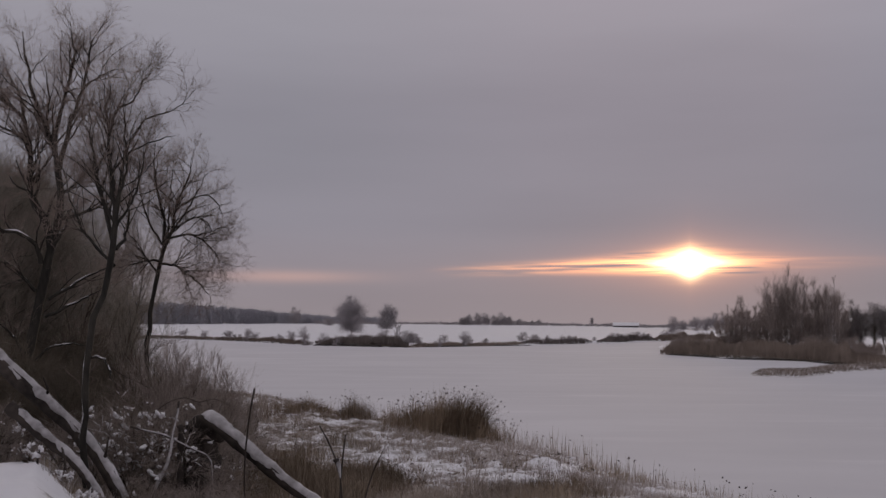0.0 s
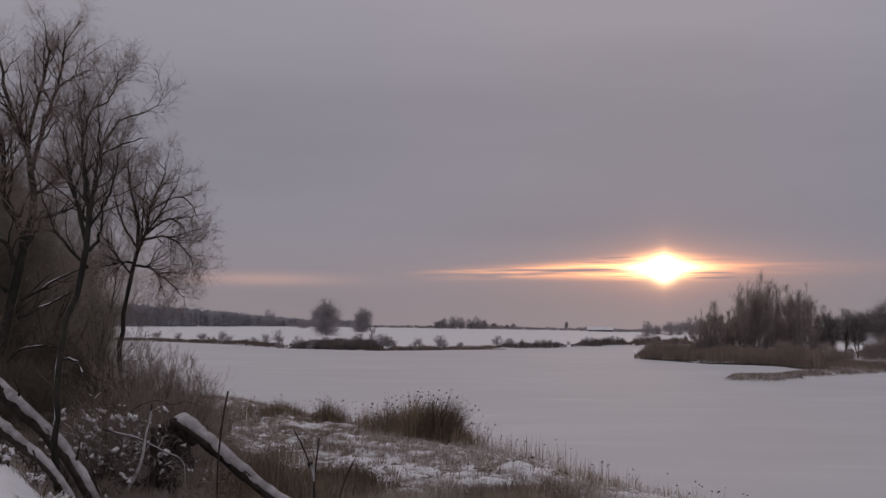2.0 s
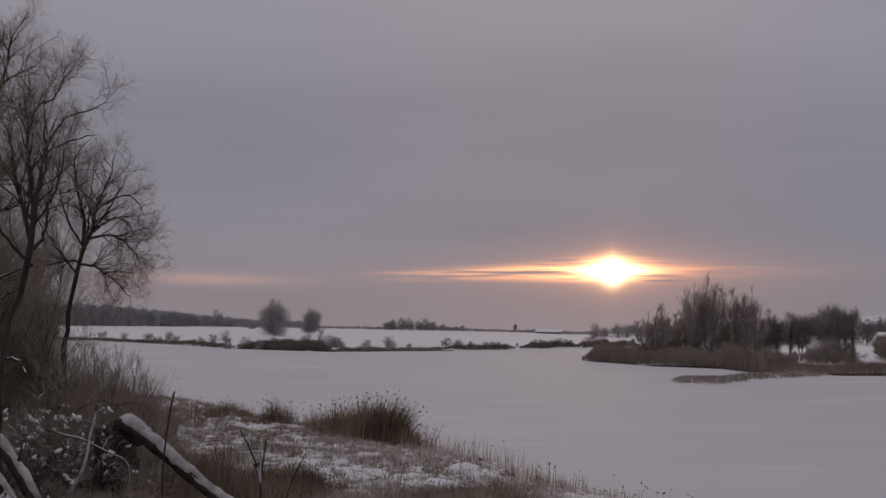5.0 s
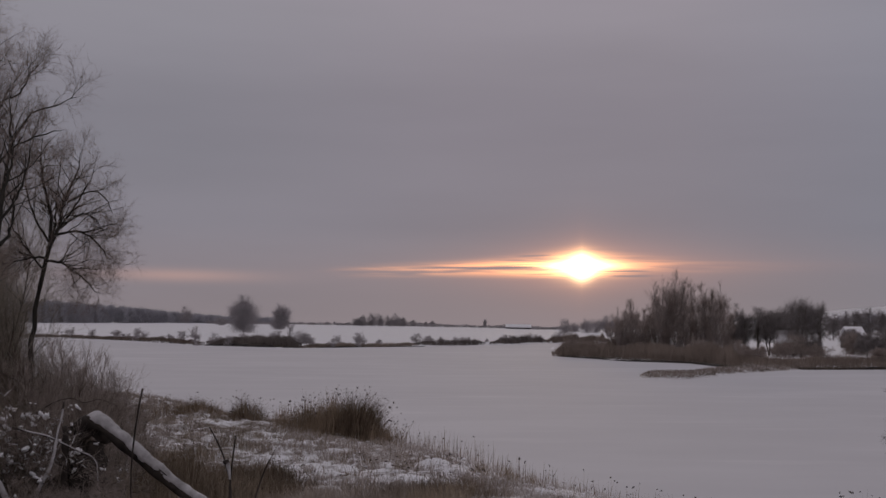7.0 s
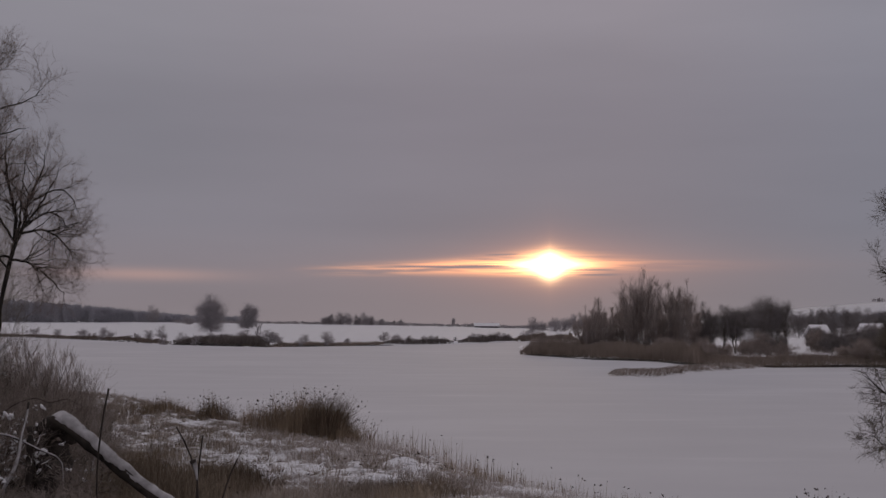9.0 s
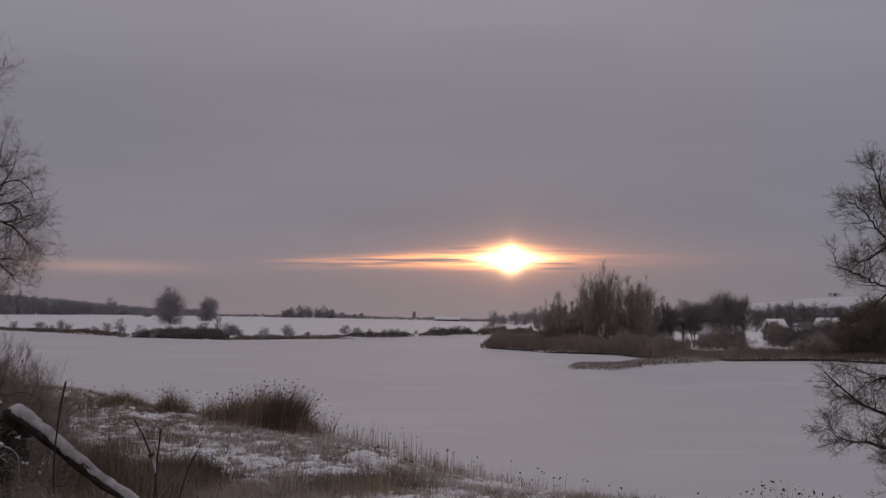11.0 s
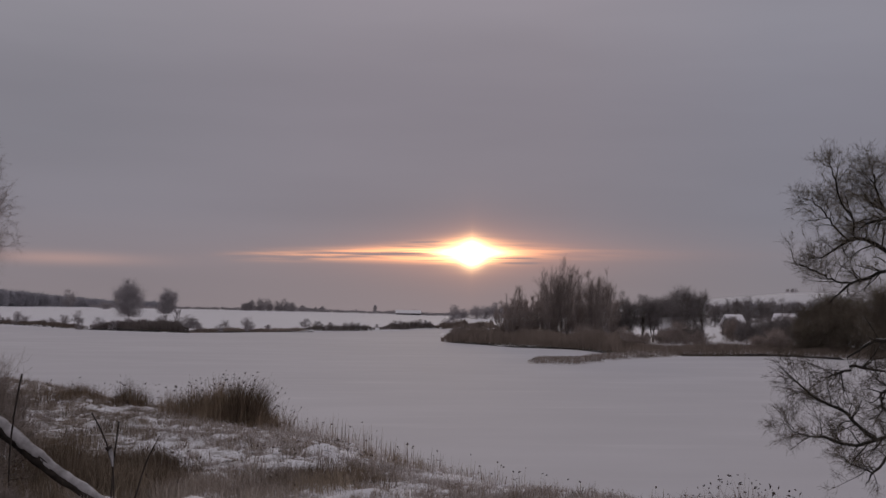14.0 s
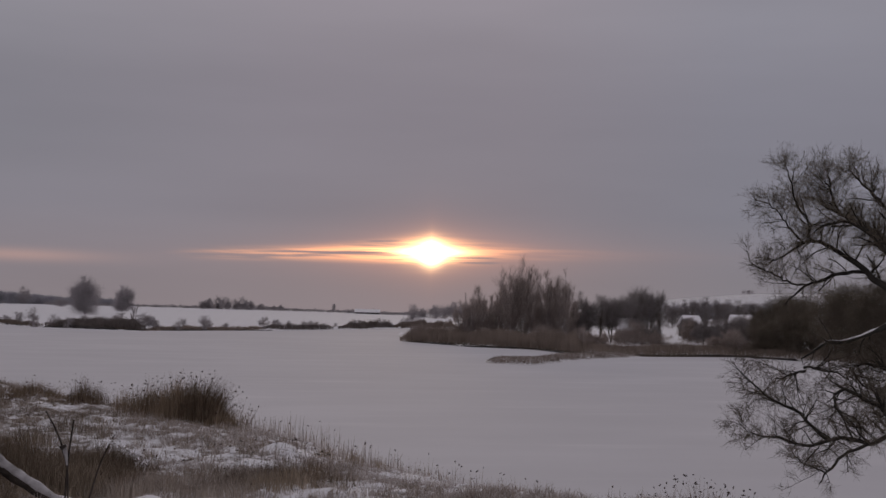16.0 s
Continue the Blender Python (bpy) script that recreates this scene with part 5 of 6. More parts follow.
def lobed_tree(az, d, top, half, label, group, clear=0.25, lobes=7, tips=230, twigs=12, wood=None, mat_=None, name="far_tree", trunks=1, category="tree"):
    """A bare tree whose crown is several overlapping lobes of fine twigs; 'half' is half its width in metres, 'clear' the bare share of the trunk."""
    x, y, z = ground_at(az, d)
    root = thing(name, pose(x, y, z - 0.1, 0, 0, az * 7), label, category, group)
    high = top - z
    low = clear * high
    mid, rise_ = (high + low) / 2, (high - low) / 2
    a = rng.uniform(0, 2 * np.pi, lobes)
    e = rng.uniform(-1.0 if clear < 0.15 else -0.75, 0.6, lobes)
    wide_ = np.where((e < 0) & (clear < 0.15), 0.95, np.sqrt(1 - e * e * 0.7))
    c = np.column_stack([np.cos(a) * half * 0.58 * wide_, np.sin(a) * half * 0.58 * wide_, mid + e * rise_ * 0.62])
    size_ = np.column_stack([np.full(lobes, half * 0.5), np.full(lobes, half * 0.5), np.full(lobes, min(rise_, half * 1.5) * 0.46)]) * rng.uniform(0.75, 1.15, (lobes, 1))
    c, size_ = np.concatenate([c, [[0, 0, high - rise_ * 0.42], [0, 0, mid]]]), np.concatenate([size_, [[half * 0.5, half * 0.5, rise_ * 0.42], [half * 0.72, half * 0.72, rise_ * 0.75]]])
    if clear <= 0:
        skirt = np.array([[-0.42, 0.0, 0.17], [0.42, 0.1, 0.16], [0.0, -0.35, 0.18], [0.05, 0.4, 0.2]])
        c = np.concatenate([c, skirt * np.array([half, half, high])])
        size_ = np.concatenate([size_, np.full((4, 1), 1.0) * np.array([half * 0.5, half * 0.5, high * 0.18])])
    room = np.prod(size_, axis=1)
    which = rng.choice(len(c), tips, p=room / room.sum())
    u = norm(rng.normal(size=(tips, 3))) * (rng.uniform(0.15, 1, (tips, 1)) ** 0.4)
    tip = c[which] + u * size_[which] * 0.86
    tip[:, 2] = np.maximum(tip[:, 2], 0.1)
    k = 8
    stems = np.stack([np.stack([np.linspace(0, rng.normal() * half * 0.25 if trunks > 1 else rng.normal() * half * 0.06, k), np.linspace(0, rng.normal() * half * 0.2 if trunks > 1 else 0, k), np.linspace(0, high * rng.uniform(0.72, 0.86), k)], 1) for i in range(trunks)])
    stems[:, 1:-1] += rng.normal(size=(trunks, k - 2, 3)) * high * 0.008
    R = np.linspace(1, 0.2, k)[None] * np.full((trunks, 1), high * (0.020 if trunks == 1 else 0.014))
    for i in range(trunks):
        part("trunk", smooth(fast_mesh("trunk", *tubes(stems[i:i + 1], R[i:i + 1], 7))), wood or TWIG_DARK, root)
    on = stems[rng.integers(0, trunks, tips)]
    want = np.clip(tip[:, 2] * rng.uniform(0.5, 0.92, tips), low, None)
    f = np.clip(want / on[:, -1, 2], 0, 1) * (k - 1)
    i0 = np.minimum(f.astype(int), k - 2)
    w = (f - i0)[:, None]
    row = np.arange(tips)
    start_ = on[row, i0] * (1 - w) + on[row, i0 + 1] * w
    bow = (start_ + tip) / 2 + np.column_stack([np.zeros((tips, 2)), 0.10 * np.linalg.norm(tip - start_, axis=1)]) + rng.normal(size=(tips, 3)) * half * 0.05
    P1 = np.stack([start_, bow, tip], 1)
    px = d / 2148
    R1 = np.linspace(1, 0.4, 3)[None] * np.full((tips, 1), max(0.015, px * (0.22 if tips > 400 else 0.15)))
    idx = np.repeat(row, twigs)
    s0 = bow[idx] + (tip[idx] - bow[idx]) * rng.uniform(0.3, 1.0, (len(idx), 1))
    dirn = norm(u[idx] * 0.7 + rng.normal(size=(len(idx), 3)) * 0.7 + np.array([0, 0, 0.35]))
    L = (min(half, rise_) * rng.uniform(0.16, 0.50, len(idx)))[:, None]
    end = s0 + dirn * L
    end[:, 2] = np.maximum(end[:, 2], 0.05)
    end[:, 2] = np.minimum(end[:, 2], high * rng.uniform(0.97, 1.02, len(end)))
    R2 = np.array([[1.0, 0.5]]) * np.full((len(idx), 1), max(0.007, px * 0.105))
    tagged(part("branchwood", fast_mesh("branchwood", *tubes(P1, R1, 3)), wood or TWIG_DARK, root), kind="stuff")
    tagged(part("crown", fast_mesh("crown", *tubes(np.stack([s0, end], 1), R2, 3)), mat_ or TWIG_BANK, root, "fine bare twigs"), kind="stuff")
    return root


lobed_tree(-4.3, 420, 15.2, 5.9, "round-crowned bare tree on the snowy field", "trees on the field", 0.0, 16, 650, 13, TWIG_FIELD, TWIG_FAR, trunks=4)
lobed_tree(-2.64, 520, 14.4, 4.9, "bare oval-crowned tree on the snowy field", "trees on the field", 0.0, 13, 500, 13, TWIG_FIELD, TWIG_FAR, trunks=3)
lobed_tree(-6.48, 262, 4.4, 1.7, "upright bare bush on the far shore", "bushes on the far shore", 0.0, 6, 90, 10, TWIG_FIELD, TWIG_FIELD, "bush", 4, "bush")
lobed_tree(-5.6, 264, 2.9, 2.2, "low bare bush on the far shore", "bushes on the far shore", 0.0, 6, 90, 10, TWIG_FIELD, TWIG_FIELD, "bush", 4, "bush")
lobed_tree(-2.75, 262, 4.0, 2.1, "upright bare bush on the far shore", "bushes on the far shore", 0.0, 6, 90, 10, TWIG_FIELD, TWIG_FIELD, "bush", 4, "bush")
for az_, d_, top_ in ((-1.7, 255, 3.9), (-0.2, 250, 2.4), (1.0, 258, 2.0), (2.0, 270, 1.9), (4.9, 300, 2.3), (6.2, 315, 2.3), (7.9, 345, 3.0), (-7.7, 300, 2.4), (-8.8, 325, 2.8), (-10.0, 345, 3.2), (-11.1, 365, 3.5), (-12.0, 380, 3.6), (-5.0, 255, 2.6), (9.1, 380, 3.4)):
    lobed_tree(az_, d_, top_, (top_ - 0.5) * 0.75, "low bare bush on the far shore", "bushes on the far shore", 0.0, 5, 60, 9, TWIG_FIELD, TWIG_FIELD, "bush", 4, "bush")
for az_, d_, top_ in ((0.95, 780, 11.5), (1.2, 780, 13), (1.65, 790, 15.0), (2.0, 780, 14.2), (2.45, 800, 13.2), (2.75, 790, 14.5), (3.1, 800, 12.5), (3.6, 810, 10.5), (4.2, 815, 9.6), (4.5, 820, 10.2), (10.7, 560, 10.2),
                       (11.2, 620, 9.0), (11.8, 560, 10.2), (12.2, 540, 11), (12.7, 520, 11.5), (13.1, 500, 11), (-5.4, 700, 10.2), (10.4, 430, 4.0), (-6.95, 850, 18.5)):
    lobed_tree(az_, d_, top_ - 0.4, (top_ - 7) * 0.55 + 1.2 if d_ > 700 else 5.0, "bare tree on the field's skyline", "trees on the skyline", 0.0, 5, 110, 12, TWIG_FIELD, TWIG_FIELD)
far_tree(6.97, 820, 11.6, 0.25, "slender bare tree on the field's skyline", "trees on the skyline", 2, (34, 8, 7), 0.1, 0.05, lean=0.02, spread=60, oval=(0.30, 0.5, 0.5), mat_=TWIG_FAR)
far_tree(-2.16, 262, 5.4, 0.2, "slender bare tree on the far shore", "bushes on the far shore", 3, (12, 8, 7), 0.5, 0.05, lean=0.06, spread=26)

pattern = [lobed_tree(-14 - 0.5 * i, 400, 2.6 + 0.4 * i, 1.3 + 0.3 * i, "low bare bush on the far shore", "bushes on the far shore", 0.0, 5, 60, 9, TWIG_FIELD, TWIG_FIELD, "bush", 4, "bush") for i in range(4)]
for i in range(46):
    az_ = rng.uniform(-13, 10)
    x_, y_, z_ = ground_at(az_, float(np.interp(az_, *FAR)) + rng.uniform(2, 16 if i % 3 else 60))
    s_ = rng.uniform(0.3, 0.85)
    copy_thing(pattern[i % 4], pose(x_, y_, z_ - 0.05, 0, 0, i * 37) @ Matrix.Diagonal((s_ * 1.2, s_ * 1.2, s_, 1)))
point_bush = [far_tree(19 + 3.2 * i, 158, 2.6 + 0.4 * i, 0.55, "brown bush among the reeds of the far bank", "bushes among the far reeds", 9, (9, 8, 7), 0.08, 0.0, TWIG_POINT, "bush", 0.4, "bush", 72, 0.3) for i in range(3)]
for i in range(30):
    az_ = float(rng.choice([rng.uniform(10.5, 19.5), rng.uniform(24.5, 28)]))
    x_, y_, z_ = ground_at(az_, float(np.interp(az_, *FAR)) + rng.uniform(4, 16))
    s_ = rng.uniform(0.45, 1.0)
    copy_thing(point_bush[i % 3], pose(x_, y_, z_ - 0.05, 0, 0, i * 37) @ Matrix.Diagonal((s_ * 1.2, s_ * 1.2, s_, 1)))

# the wooded point: upright many-stemmed willows, then round-crowned trees
for az_, d_, top_, fan_, n_ in ((13.1, 180, 6.2, 16, 12), (13.4, 176, 7.8, 12, 12), (13.75, 178, 8.7, 10, 14), (14.15, 175, 7.4, 14, 12), (14.55, 180, 7.6, 11, 12), (15.0, 178, 8.6, 12, 14), (15.4, 174, 12.4, 12, 22), (16.05, 173, 12.1, 12, 22),
                                (16.5, 180, 8.8, 12, 12), (16.8, 176, 7.0, 13, 12), (17.12, 174, 10.8, 6.5, 14), (17.4, 179, 7.6, 10, 12), (17.7, 173, 11.4, 6.5, 14), (18.1, 176, 8.6, 9, 12), (18.35, 181, 6.6, 13, 12)):
    broom_willow(az_, d_, top_, fan_, "upright many-stemmed bare willow on the point", "willows on the point", n_)
for az_, d_, top_, half_, clear_ in ((18.6, 182, 8.0, 1.5, 0.2), (19.0, 176, 6.8, 1.5, 0.25), (19.5, 178, 7.4, 1.8, 0.3), (20.0, 176, 7.1, 1.6, 0.3), (20.4, 186, 7.6, 1.7, 0.3), (20.8, 190, 8.2, 1.7, 0.3), (21.25, 182, 9.0, 2.7, 0.36), (21.75, 186, 8.4, 2.0, 0.36),
                                     (22.25, 181, 8.9, 1.4, 0.3), (21.45, 172, 4.2, 1.1, 0.1), (22.0, 171, 3.8, 0.9, 0.1), (23.6, 205, 5.0, 1.3, 0.1), (23.45, 212, 5.0, 1.1, 0.2), (23.85, 206, 4.3, 1.0, 0.2), (24.2, 178, 4.4, 1.6, 0.1), (24.75, 174, 4.3, 1.6, 0.1), (25.25, 172, 5.2, 1.9, 0.1), (25.8, 176, 5.6, 1.9, 0.1)):
    lobed_tree(az_, d_, top_ + (0.5 if top_ > 6 else 0), half_ * 1.3, "round-crowned bare tree on the far bank", "trees on the far bank", clear_ * 0.55, 6, 230, 17, trunks=2)
for az_, d_, top_, half_ in ((22.8, 330, 9.6, 3), (23.3, 345, 10.6, 3.2), (23.8, 350, 11.2, 3.4), (24.3, 340, 11.4, 3.4), (24.8, 350, 11.2, 3.4), (25.3, 360, 11.4, 3.4), (25.8, 340, 10.8, 3.2), (26.3, 330, 10.4, 3)):
    lobed_tree(az_, d_, top_, half_, "bare tree behind the houses on the far bank", "trees on the far bank", 0.02, 6, 170, 14, TWIG_BANK, TWIG_BANK, trunks=2)
for az_, d_, top_ in ((26.5, 180, 6.6), (27.3, 165, 7.4), (28.0, 155, 8.0), (28.8, 150, 8.4), (29.6, 145, 8.8), (30.4, 142, 9.2), (31.2, 138, 9.4),
                       (32.0, 135, 9.6), (33.0, 132, 9.6), (34.0, 130, 9.5), (28.3, 175, 8.4), (30.0, 165, 9.0), (31.6, 160, 9.4)):
    far_tree(az_, d_, top_, 0.52, "round-crowned bare tree on the far bank", "trees on the far bank", 2, (34, 10, 8), 0.14, 0.03, TWIG_DARK)
scrub = [lobed_tree(26.7 + 0.6 * i, 152 - 2 * i, 4.6 + 0.5 * i, 2.4, "dense dark bush on the far bank", "bushes on the far bank", 0.0, 7, 150, 12, TWIG_DARK, TWIG_DARK, "bush", 4, "bush") for i in range(3)]
for i in range(14):
    az_ = 27.0 + 0.5 * i
    x_, y_, z_ = ground_at(az_, float(np.interp(az_, *FAR)) + 4 + 5 * (i % 3))
    s_ = rng.uniform(0.7, 1.1)
    copy_thing(scrub[i % 3], pose(x_, y_, z_ - 0.05, 0, 0, i * 47) @ Matrix.Diagonal((s_, s_, s_, 1)))


for i, (az_, d_, s_) in enumerate(((20.35, 170, 0.9), (20.7, 168, 0.8), (21.05, 170, 0.95), (21.5, 170, 0.8), (21.9, 172, 0.8), (23.6, 188, 1.05), (24.0, 186, 1.0), (25.6, 190, 1.3), (26.1, 186, 1.2), (19.1, 172, 0.6), (19.7, 170, 0.6), (18.7, 170, 0.7))):
    x_, y_, z_ = ground_at(az_, d_)
    copy_thing(point_bush[i % 3], pose(x_, y_, z_ - 0.05, 0, 0, i * 61) @ Matrix.Diagonal((s_, s_, s_ * 1.25, 1)))


# a long wood on the skyline: many trees, too far to tell apart
def ridge_wood(n, az0, az1, d0, d1, tops, label, size=1.0, even=0.75, mat_=None):
    az = rng.uniform(az0, az1, n)
    d = rng.uniform(d0, d1, n)
    x, y = polar(az, d)
    z = land(x, y)
    h = np.maximum(np.interp(az, *tops) * rng.uniform(even, 1.08, n), 1.5 * size)
    k = 5
    P = np.stack([np.column_stack([x, y, z + h * f * 0.85]) for f in np.linspace(0, 1, k)], 1)
    R = np.linspace(0.35, 0.12, k)[None] * np.ones((n, 1)) * size
    P1, R1 = sprout(P, R, 24, 0.0, 1, 5.0 * size, 62, 0.1, 3, 0.6, 0.1, 0.2 * size)
    P2, R2 = sprout(P1, R1, 4, 0.1, 1, 2.8 * size, 50, 0.1, 2, 0.8, 0.1, 0.16 * size)
    v, q = merge([tubes(P, R, 4), tubes(P1, R1, 3), tubes(P2, R2, 3)])
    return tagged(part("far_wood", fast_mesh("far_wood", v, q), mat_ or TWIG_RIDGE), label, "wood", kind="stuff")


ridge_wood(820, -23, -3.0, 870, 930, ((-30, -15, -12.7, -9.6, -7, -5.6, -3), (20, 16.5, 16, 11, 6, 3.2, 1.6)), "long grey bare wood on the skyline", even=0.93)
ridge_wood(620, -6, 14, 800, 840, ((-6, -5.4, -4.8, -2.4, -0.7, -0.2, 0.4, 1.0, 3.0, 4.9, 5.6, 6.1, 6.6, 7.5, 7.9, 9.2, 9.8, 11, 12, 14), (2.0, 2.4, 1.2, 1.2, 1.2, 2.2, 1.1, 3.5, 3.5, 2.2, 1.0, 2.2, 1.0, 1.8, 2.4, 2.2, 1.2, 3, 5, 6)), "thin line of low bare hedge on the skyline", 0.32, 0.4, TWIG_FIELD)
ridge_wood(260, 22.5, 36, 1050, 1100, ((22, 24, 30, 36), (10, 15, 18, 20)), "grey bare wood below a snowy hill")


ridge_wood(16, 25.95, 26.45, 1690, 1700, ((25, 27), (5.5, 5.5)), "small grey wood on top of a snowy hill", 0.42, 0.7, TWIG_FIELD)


# ---- buildings ----
def house(az, d, wide, deep, wall_h, roof_h, label, turn_=20, mat_=None, windows=2):
    root = plant("house", az, d, label, "house", "houses on the far bank", turn=-az + turn_)
    w, e, t = wide / 2, deep / 2, 0.2
    bm = bmesh.new()
    bmesh.ops.create_cube(bm, size=1, matrix=Matrix.Translation((0, 0, wall_h / 2)) @ Matrix.Diagonal((wide, deep, wall_h, 1)))
    g = [bm.verts.new((s * w, f * e, wall_h)) for s in (-1, 1) for f in (-1, 1)] + [bm.verts.new((s * w, 0, wall_h + roof_h * 0.96)) for s in (-1, 1)]
    for tri in ((0, 1, 4), (3, 2, 5)):
        bm.faces.new([g[i] for i in tri])
    part("wall", bm, mat_ or WALL, root)
    for s in (-1, 1):
        bm = bmesh.new()
        out = 0.4
        pts = [(-w - out, s * (e + out), wall_h - roof_h * out / e), (w + out, s * (e + out), wall_h - roof_h * out / e), (w + out, 0, wall_h + roof_h), (-w - out, 0, wall_h + roof_h)]
        low, high = [bm.verts.new(p) for p in pts], [bm.verts.new((p[0], p[1], p[2] + 0.25)) for p in pts]
        bm.faces.new(low)
        bm.faces.new(high)
        for i in range(4):
            bm.faces.new((low[i], low[(i + 1) % 4], high[(i + 1) % 4], high[i]))
        bmesh.ops.recalc_face_normals(bm, faces=bm.faces)
        part("roof", bm, SNOW, root, "snow-covered roof slope")
    for i in range(windows):
        bm = bmesh.new()
        bmesh.ops.create_cube(bm, size=1, matrix=Matrix.Translation((wide * ((i + 0.5) / windows - 0.5), -e - 0.02, wall_h * 0.55)) @ Matrix.Diagonal((0.9, 0.08, 1.1, 1)))
        part("window", bm, PANE, root)
    bm = bmesh.new()
    bmesh.ops.create_cube(bm, size=1, matrix=Matrix.Translation((wide * 0.25, 0.4, wall_h + roof_h + 0.2)) @ Matrix.Diagonal((0.5, 0.5, 1.2, 1)))
    part("chimney", bm, WALL, root)
    return root


house(23.62, 235, 2.7, 4.4, 2.0, 1.8, "small house with a snow-covered roof among bare trees", 25)
house(20.7, 186, 2.6, 4, 1.9, 1.4, "low pale shed with a snow-covered roof among bare trees", 10, WALL_PALE, 0)
house(25.9, 270, 3.9, 5, 2.6, 1.5, "small pale house with a snow-covered roof among bare trees", -15, WALL_PALE)
house(8.55, 800, 16, 9, 1.2, 1.7, "long low farm building with a snowy roof", 0, windows=5)


# ---- fallen trunks, sticks and snow-laden brush at the near bank ----
def fallen(name, az, d, pts, r0, r1, label, depth=0.0, snow=1.0, hollow=False, k=22, cat="fallen trunk", knots=0):
    """A lying trunk along a (side, height) line, with snow on its upper side."""
    root = plant(name, az, d, label, cat)
    z0 = root.location.z
    p = np.array(pts)
    line = curve(np.column_stack([p[:, 0], np.linspace(0, depth, len(p)), p[:, 1] - z0]), k)
    R = np.linspace(r0, r1, k) * (1 + 0.07 * rng.normal(size=k))
    v, q = tubes(line[None], R[None], 12)
    axis = np.repeat(line, 12, axis=0)
    v = v + (v - axis) * (0.20 * wavy(v[:, 0] * 8 + d, v[:, 2] * 8 + v[:, 1] * 7, 0.5, 1.4))[:, None]
    me = fast_mesh("trunk", v, q, [[0, 11 - i, 10 - i] for i in range(10)] + [[(k - 1) * 12, (k - 1) * 12 + i + 1, (k - 1) * 12 + i + 2] for i in range(10)])
    trunk = part("trunk", smooth(me), WOOD_ROT, root)
    if snow:
        top = line[1:-1] + np.array([0.10, -0.30, 0.34]) * R[1:-1][:, None]
        rr = R[1:-1] * snow * 0.90
        rr[0] *= 0.5
        top = curve(top, 90)
        rr = np.interp(np.linspace(0, 1, 90), np.linspace(0, 1, k - 2), rr)
        along = np.arange(90) * 0.7 + az
        rr = rr * np.clip(0.96 + 0.05 * wavy(along, along * 0, 3.0, 2.2) + 0.04 * wavy(along, along * 0 + 5, 0.9, 4.2), 0.7, 1.05)
        sv, sq = tubes(top[None], rr[None], 14)
        sv = sv + (sv - np.repeat(top, 14, axis=0)) * (0.13 * wavy(sv[:, 0] * 9, sv[:, 2] * 9 + sv[:, 1] * 7, 0.6, 3.1))[:, None]
        part("snow", smooth(fast_mesh("snow", sv, sq)), THIN_SNOW, root, "thin patchy snow lying on the trunk")
    for i in range(knots):
        at = line[int(k * (0.2 + 0.6 * i / max(knots - 1, 1)))]
        stub = curve([at, at + np.array([rng.uniform(-0.05, 0.1), -0.1, 0.15]), at + np.array([rng.uniform(-0.1, 0.2), -0.12, rng.uniform(0.25, 0.4)])], 6)
        part("stub", fast_mesh("stub", *tubes(stub[None], np.linspace(0.03, 0.01, 6)[None], 6)), WOOD_ROT, root)
    return root


fallen("fallen_trunk", -18, 17, [(-1.5, 4.5), (-0.94, 3.93), (-0.58, 3.53), (-0.15, 3.12), (0.25, 2.76), (0.46, 2.55), (0.63, 2.36), (0.79, 2.12), (0.91, 1.9), (1.05, 1.55)], 0.15, 0.085, "dark fallen trunk with thick snow along its top", -0.6, 0.78, knots=3)
fallen("fallen_trunk", -18, 16.5, [(-0.45, 2.98), (-0.2, 2.76), (-0.04, 2.62), (0.15, 2.46), (0.32, 2.32), (0.46, 2.16), (0.6, 1.96), (0.74, 1.66)], 0.085, 0.07, "thinner fallen trunk with snow along its top", -0.4, 0.86)
for pts, r0_, r1_, dep in (([(-0.40, 2.52), (-0.60, 2.58), (-0.78, 2.46), (-0.84, 2.2), (-0.80, 1.9), (-0.75, 1.0)], 0.15, 0.12, 0.12), ([(-0.42, 2.5), (-0.55, 2.3), (-0.52, 2.0), (-0.50, 1.0)], 0.13, 0.15, -0.1)):
    fallen("rotten_root", -9, 18.05, pts, r0_, r1_, "dark rotten root bent down from a fallen trunk", dep, 0, cat="root", k=40)
fallen("fallen_trunk", -9, 18, [(-0.78, 2.52), (-0.70, 2.62), (-0.58, 2.66), (-0.45, 2.62), (-0.32, 2.52), (0.0, 2.25), (0.33, 1.97), (0.66, 1.72), (1.12, 1.42), (1.66, 1.05)], 0.125, 0.068, "curved fallen trunk with snow along its top", -0.8, 0.92)
fallen("rotten_stump", -11.1, 17.6, [(-0.05, 1.3), (-0.03, 1.8), (0.0, 2.12)], 0.26, 0.20, "dark rotten stump with a little snow", 0.0, 0, cat="stump", k=20)
fallen("rotten_stump", -11.3, 18.3, [(0.0, 1.4), (-0.05, 2.0), (-0.12, 2.55)], 0.20, 0.14, "dark hollow stump beside a fallen trunk", 0.1, 0, cat="stump", k=20)
for pts, r in (([(-0.03, 1.2), (-0.05, 2.06), (0.0, 2.71), (0.07, 3.15)], 0.013), ([(0.97, 2.63), (1.12, 2.35), (1.27, 1.89), (1.3, 1.0)], 0.012), ([(1.33, 2.51), (1.27, 1.89), (1.25, 1.0)], 0.014), ([(1.87, 2.31), (1.68, 1.88), (1.45, 1.0)], 0.013)):
    fallen("dead_stalk", -9, 17, [(u, z) for u, z in pts[::-1]], r, r * 0.7, "thin dead stalk standing in the grass", 0, 0, cat="stalk", k=8)
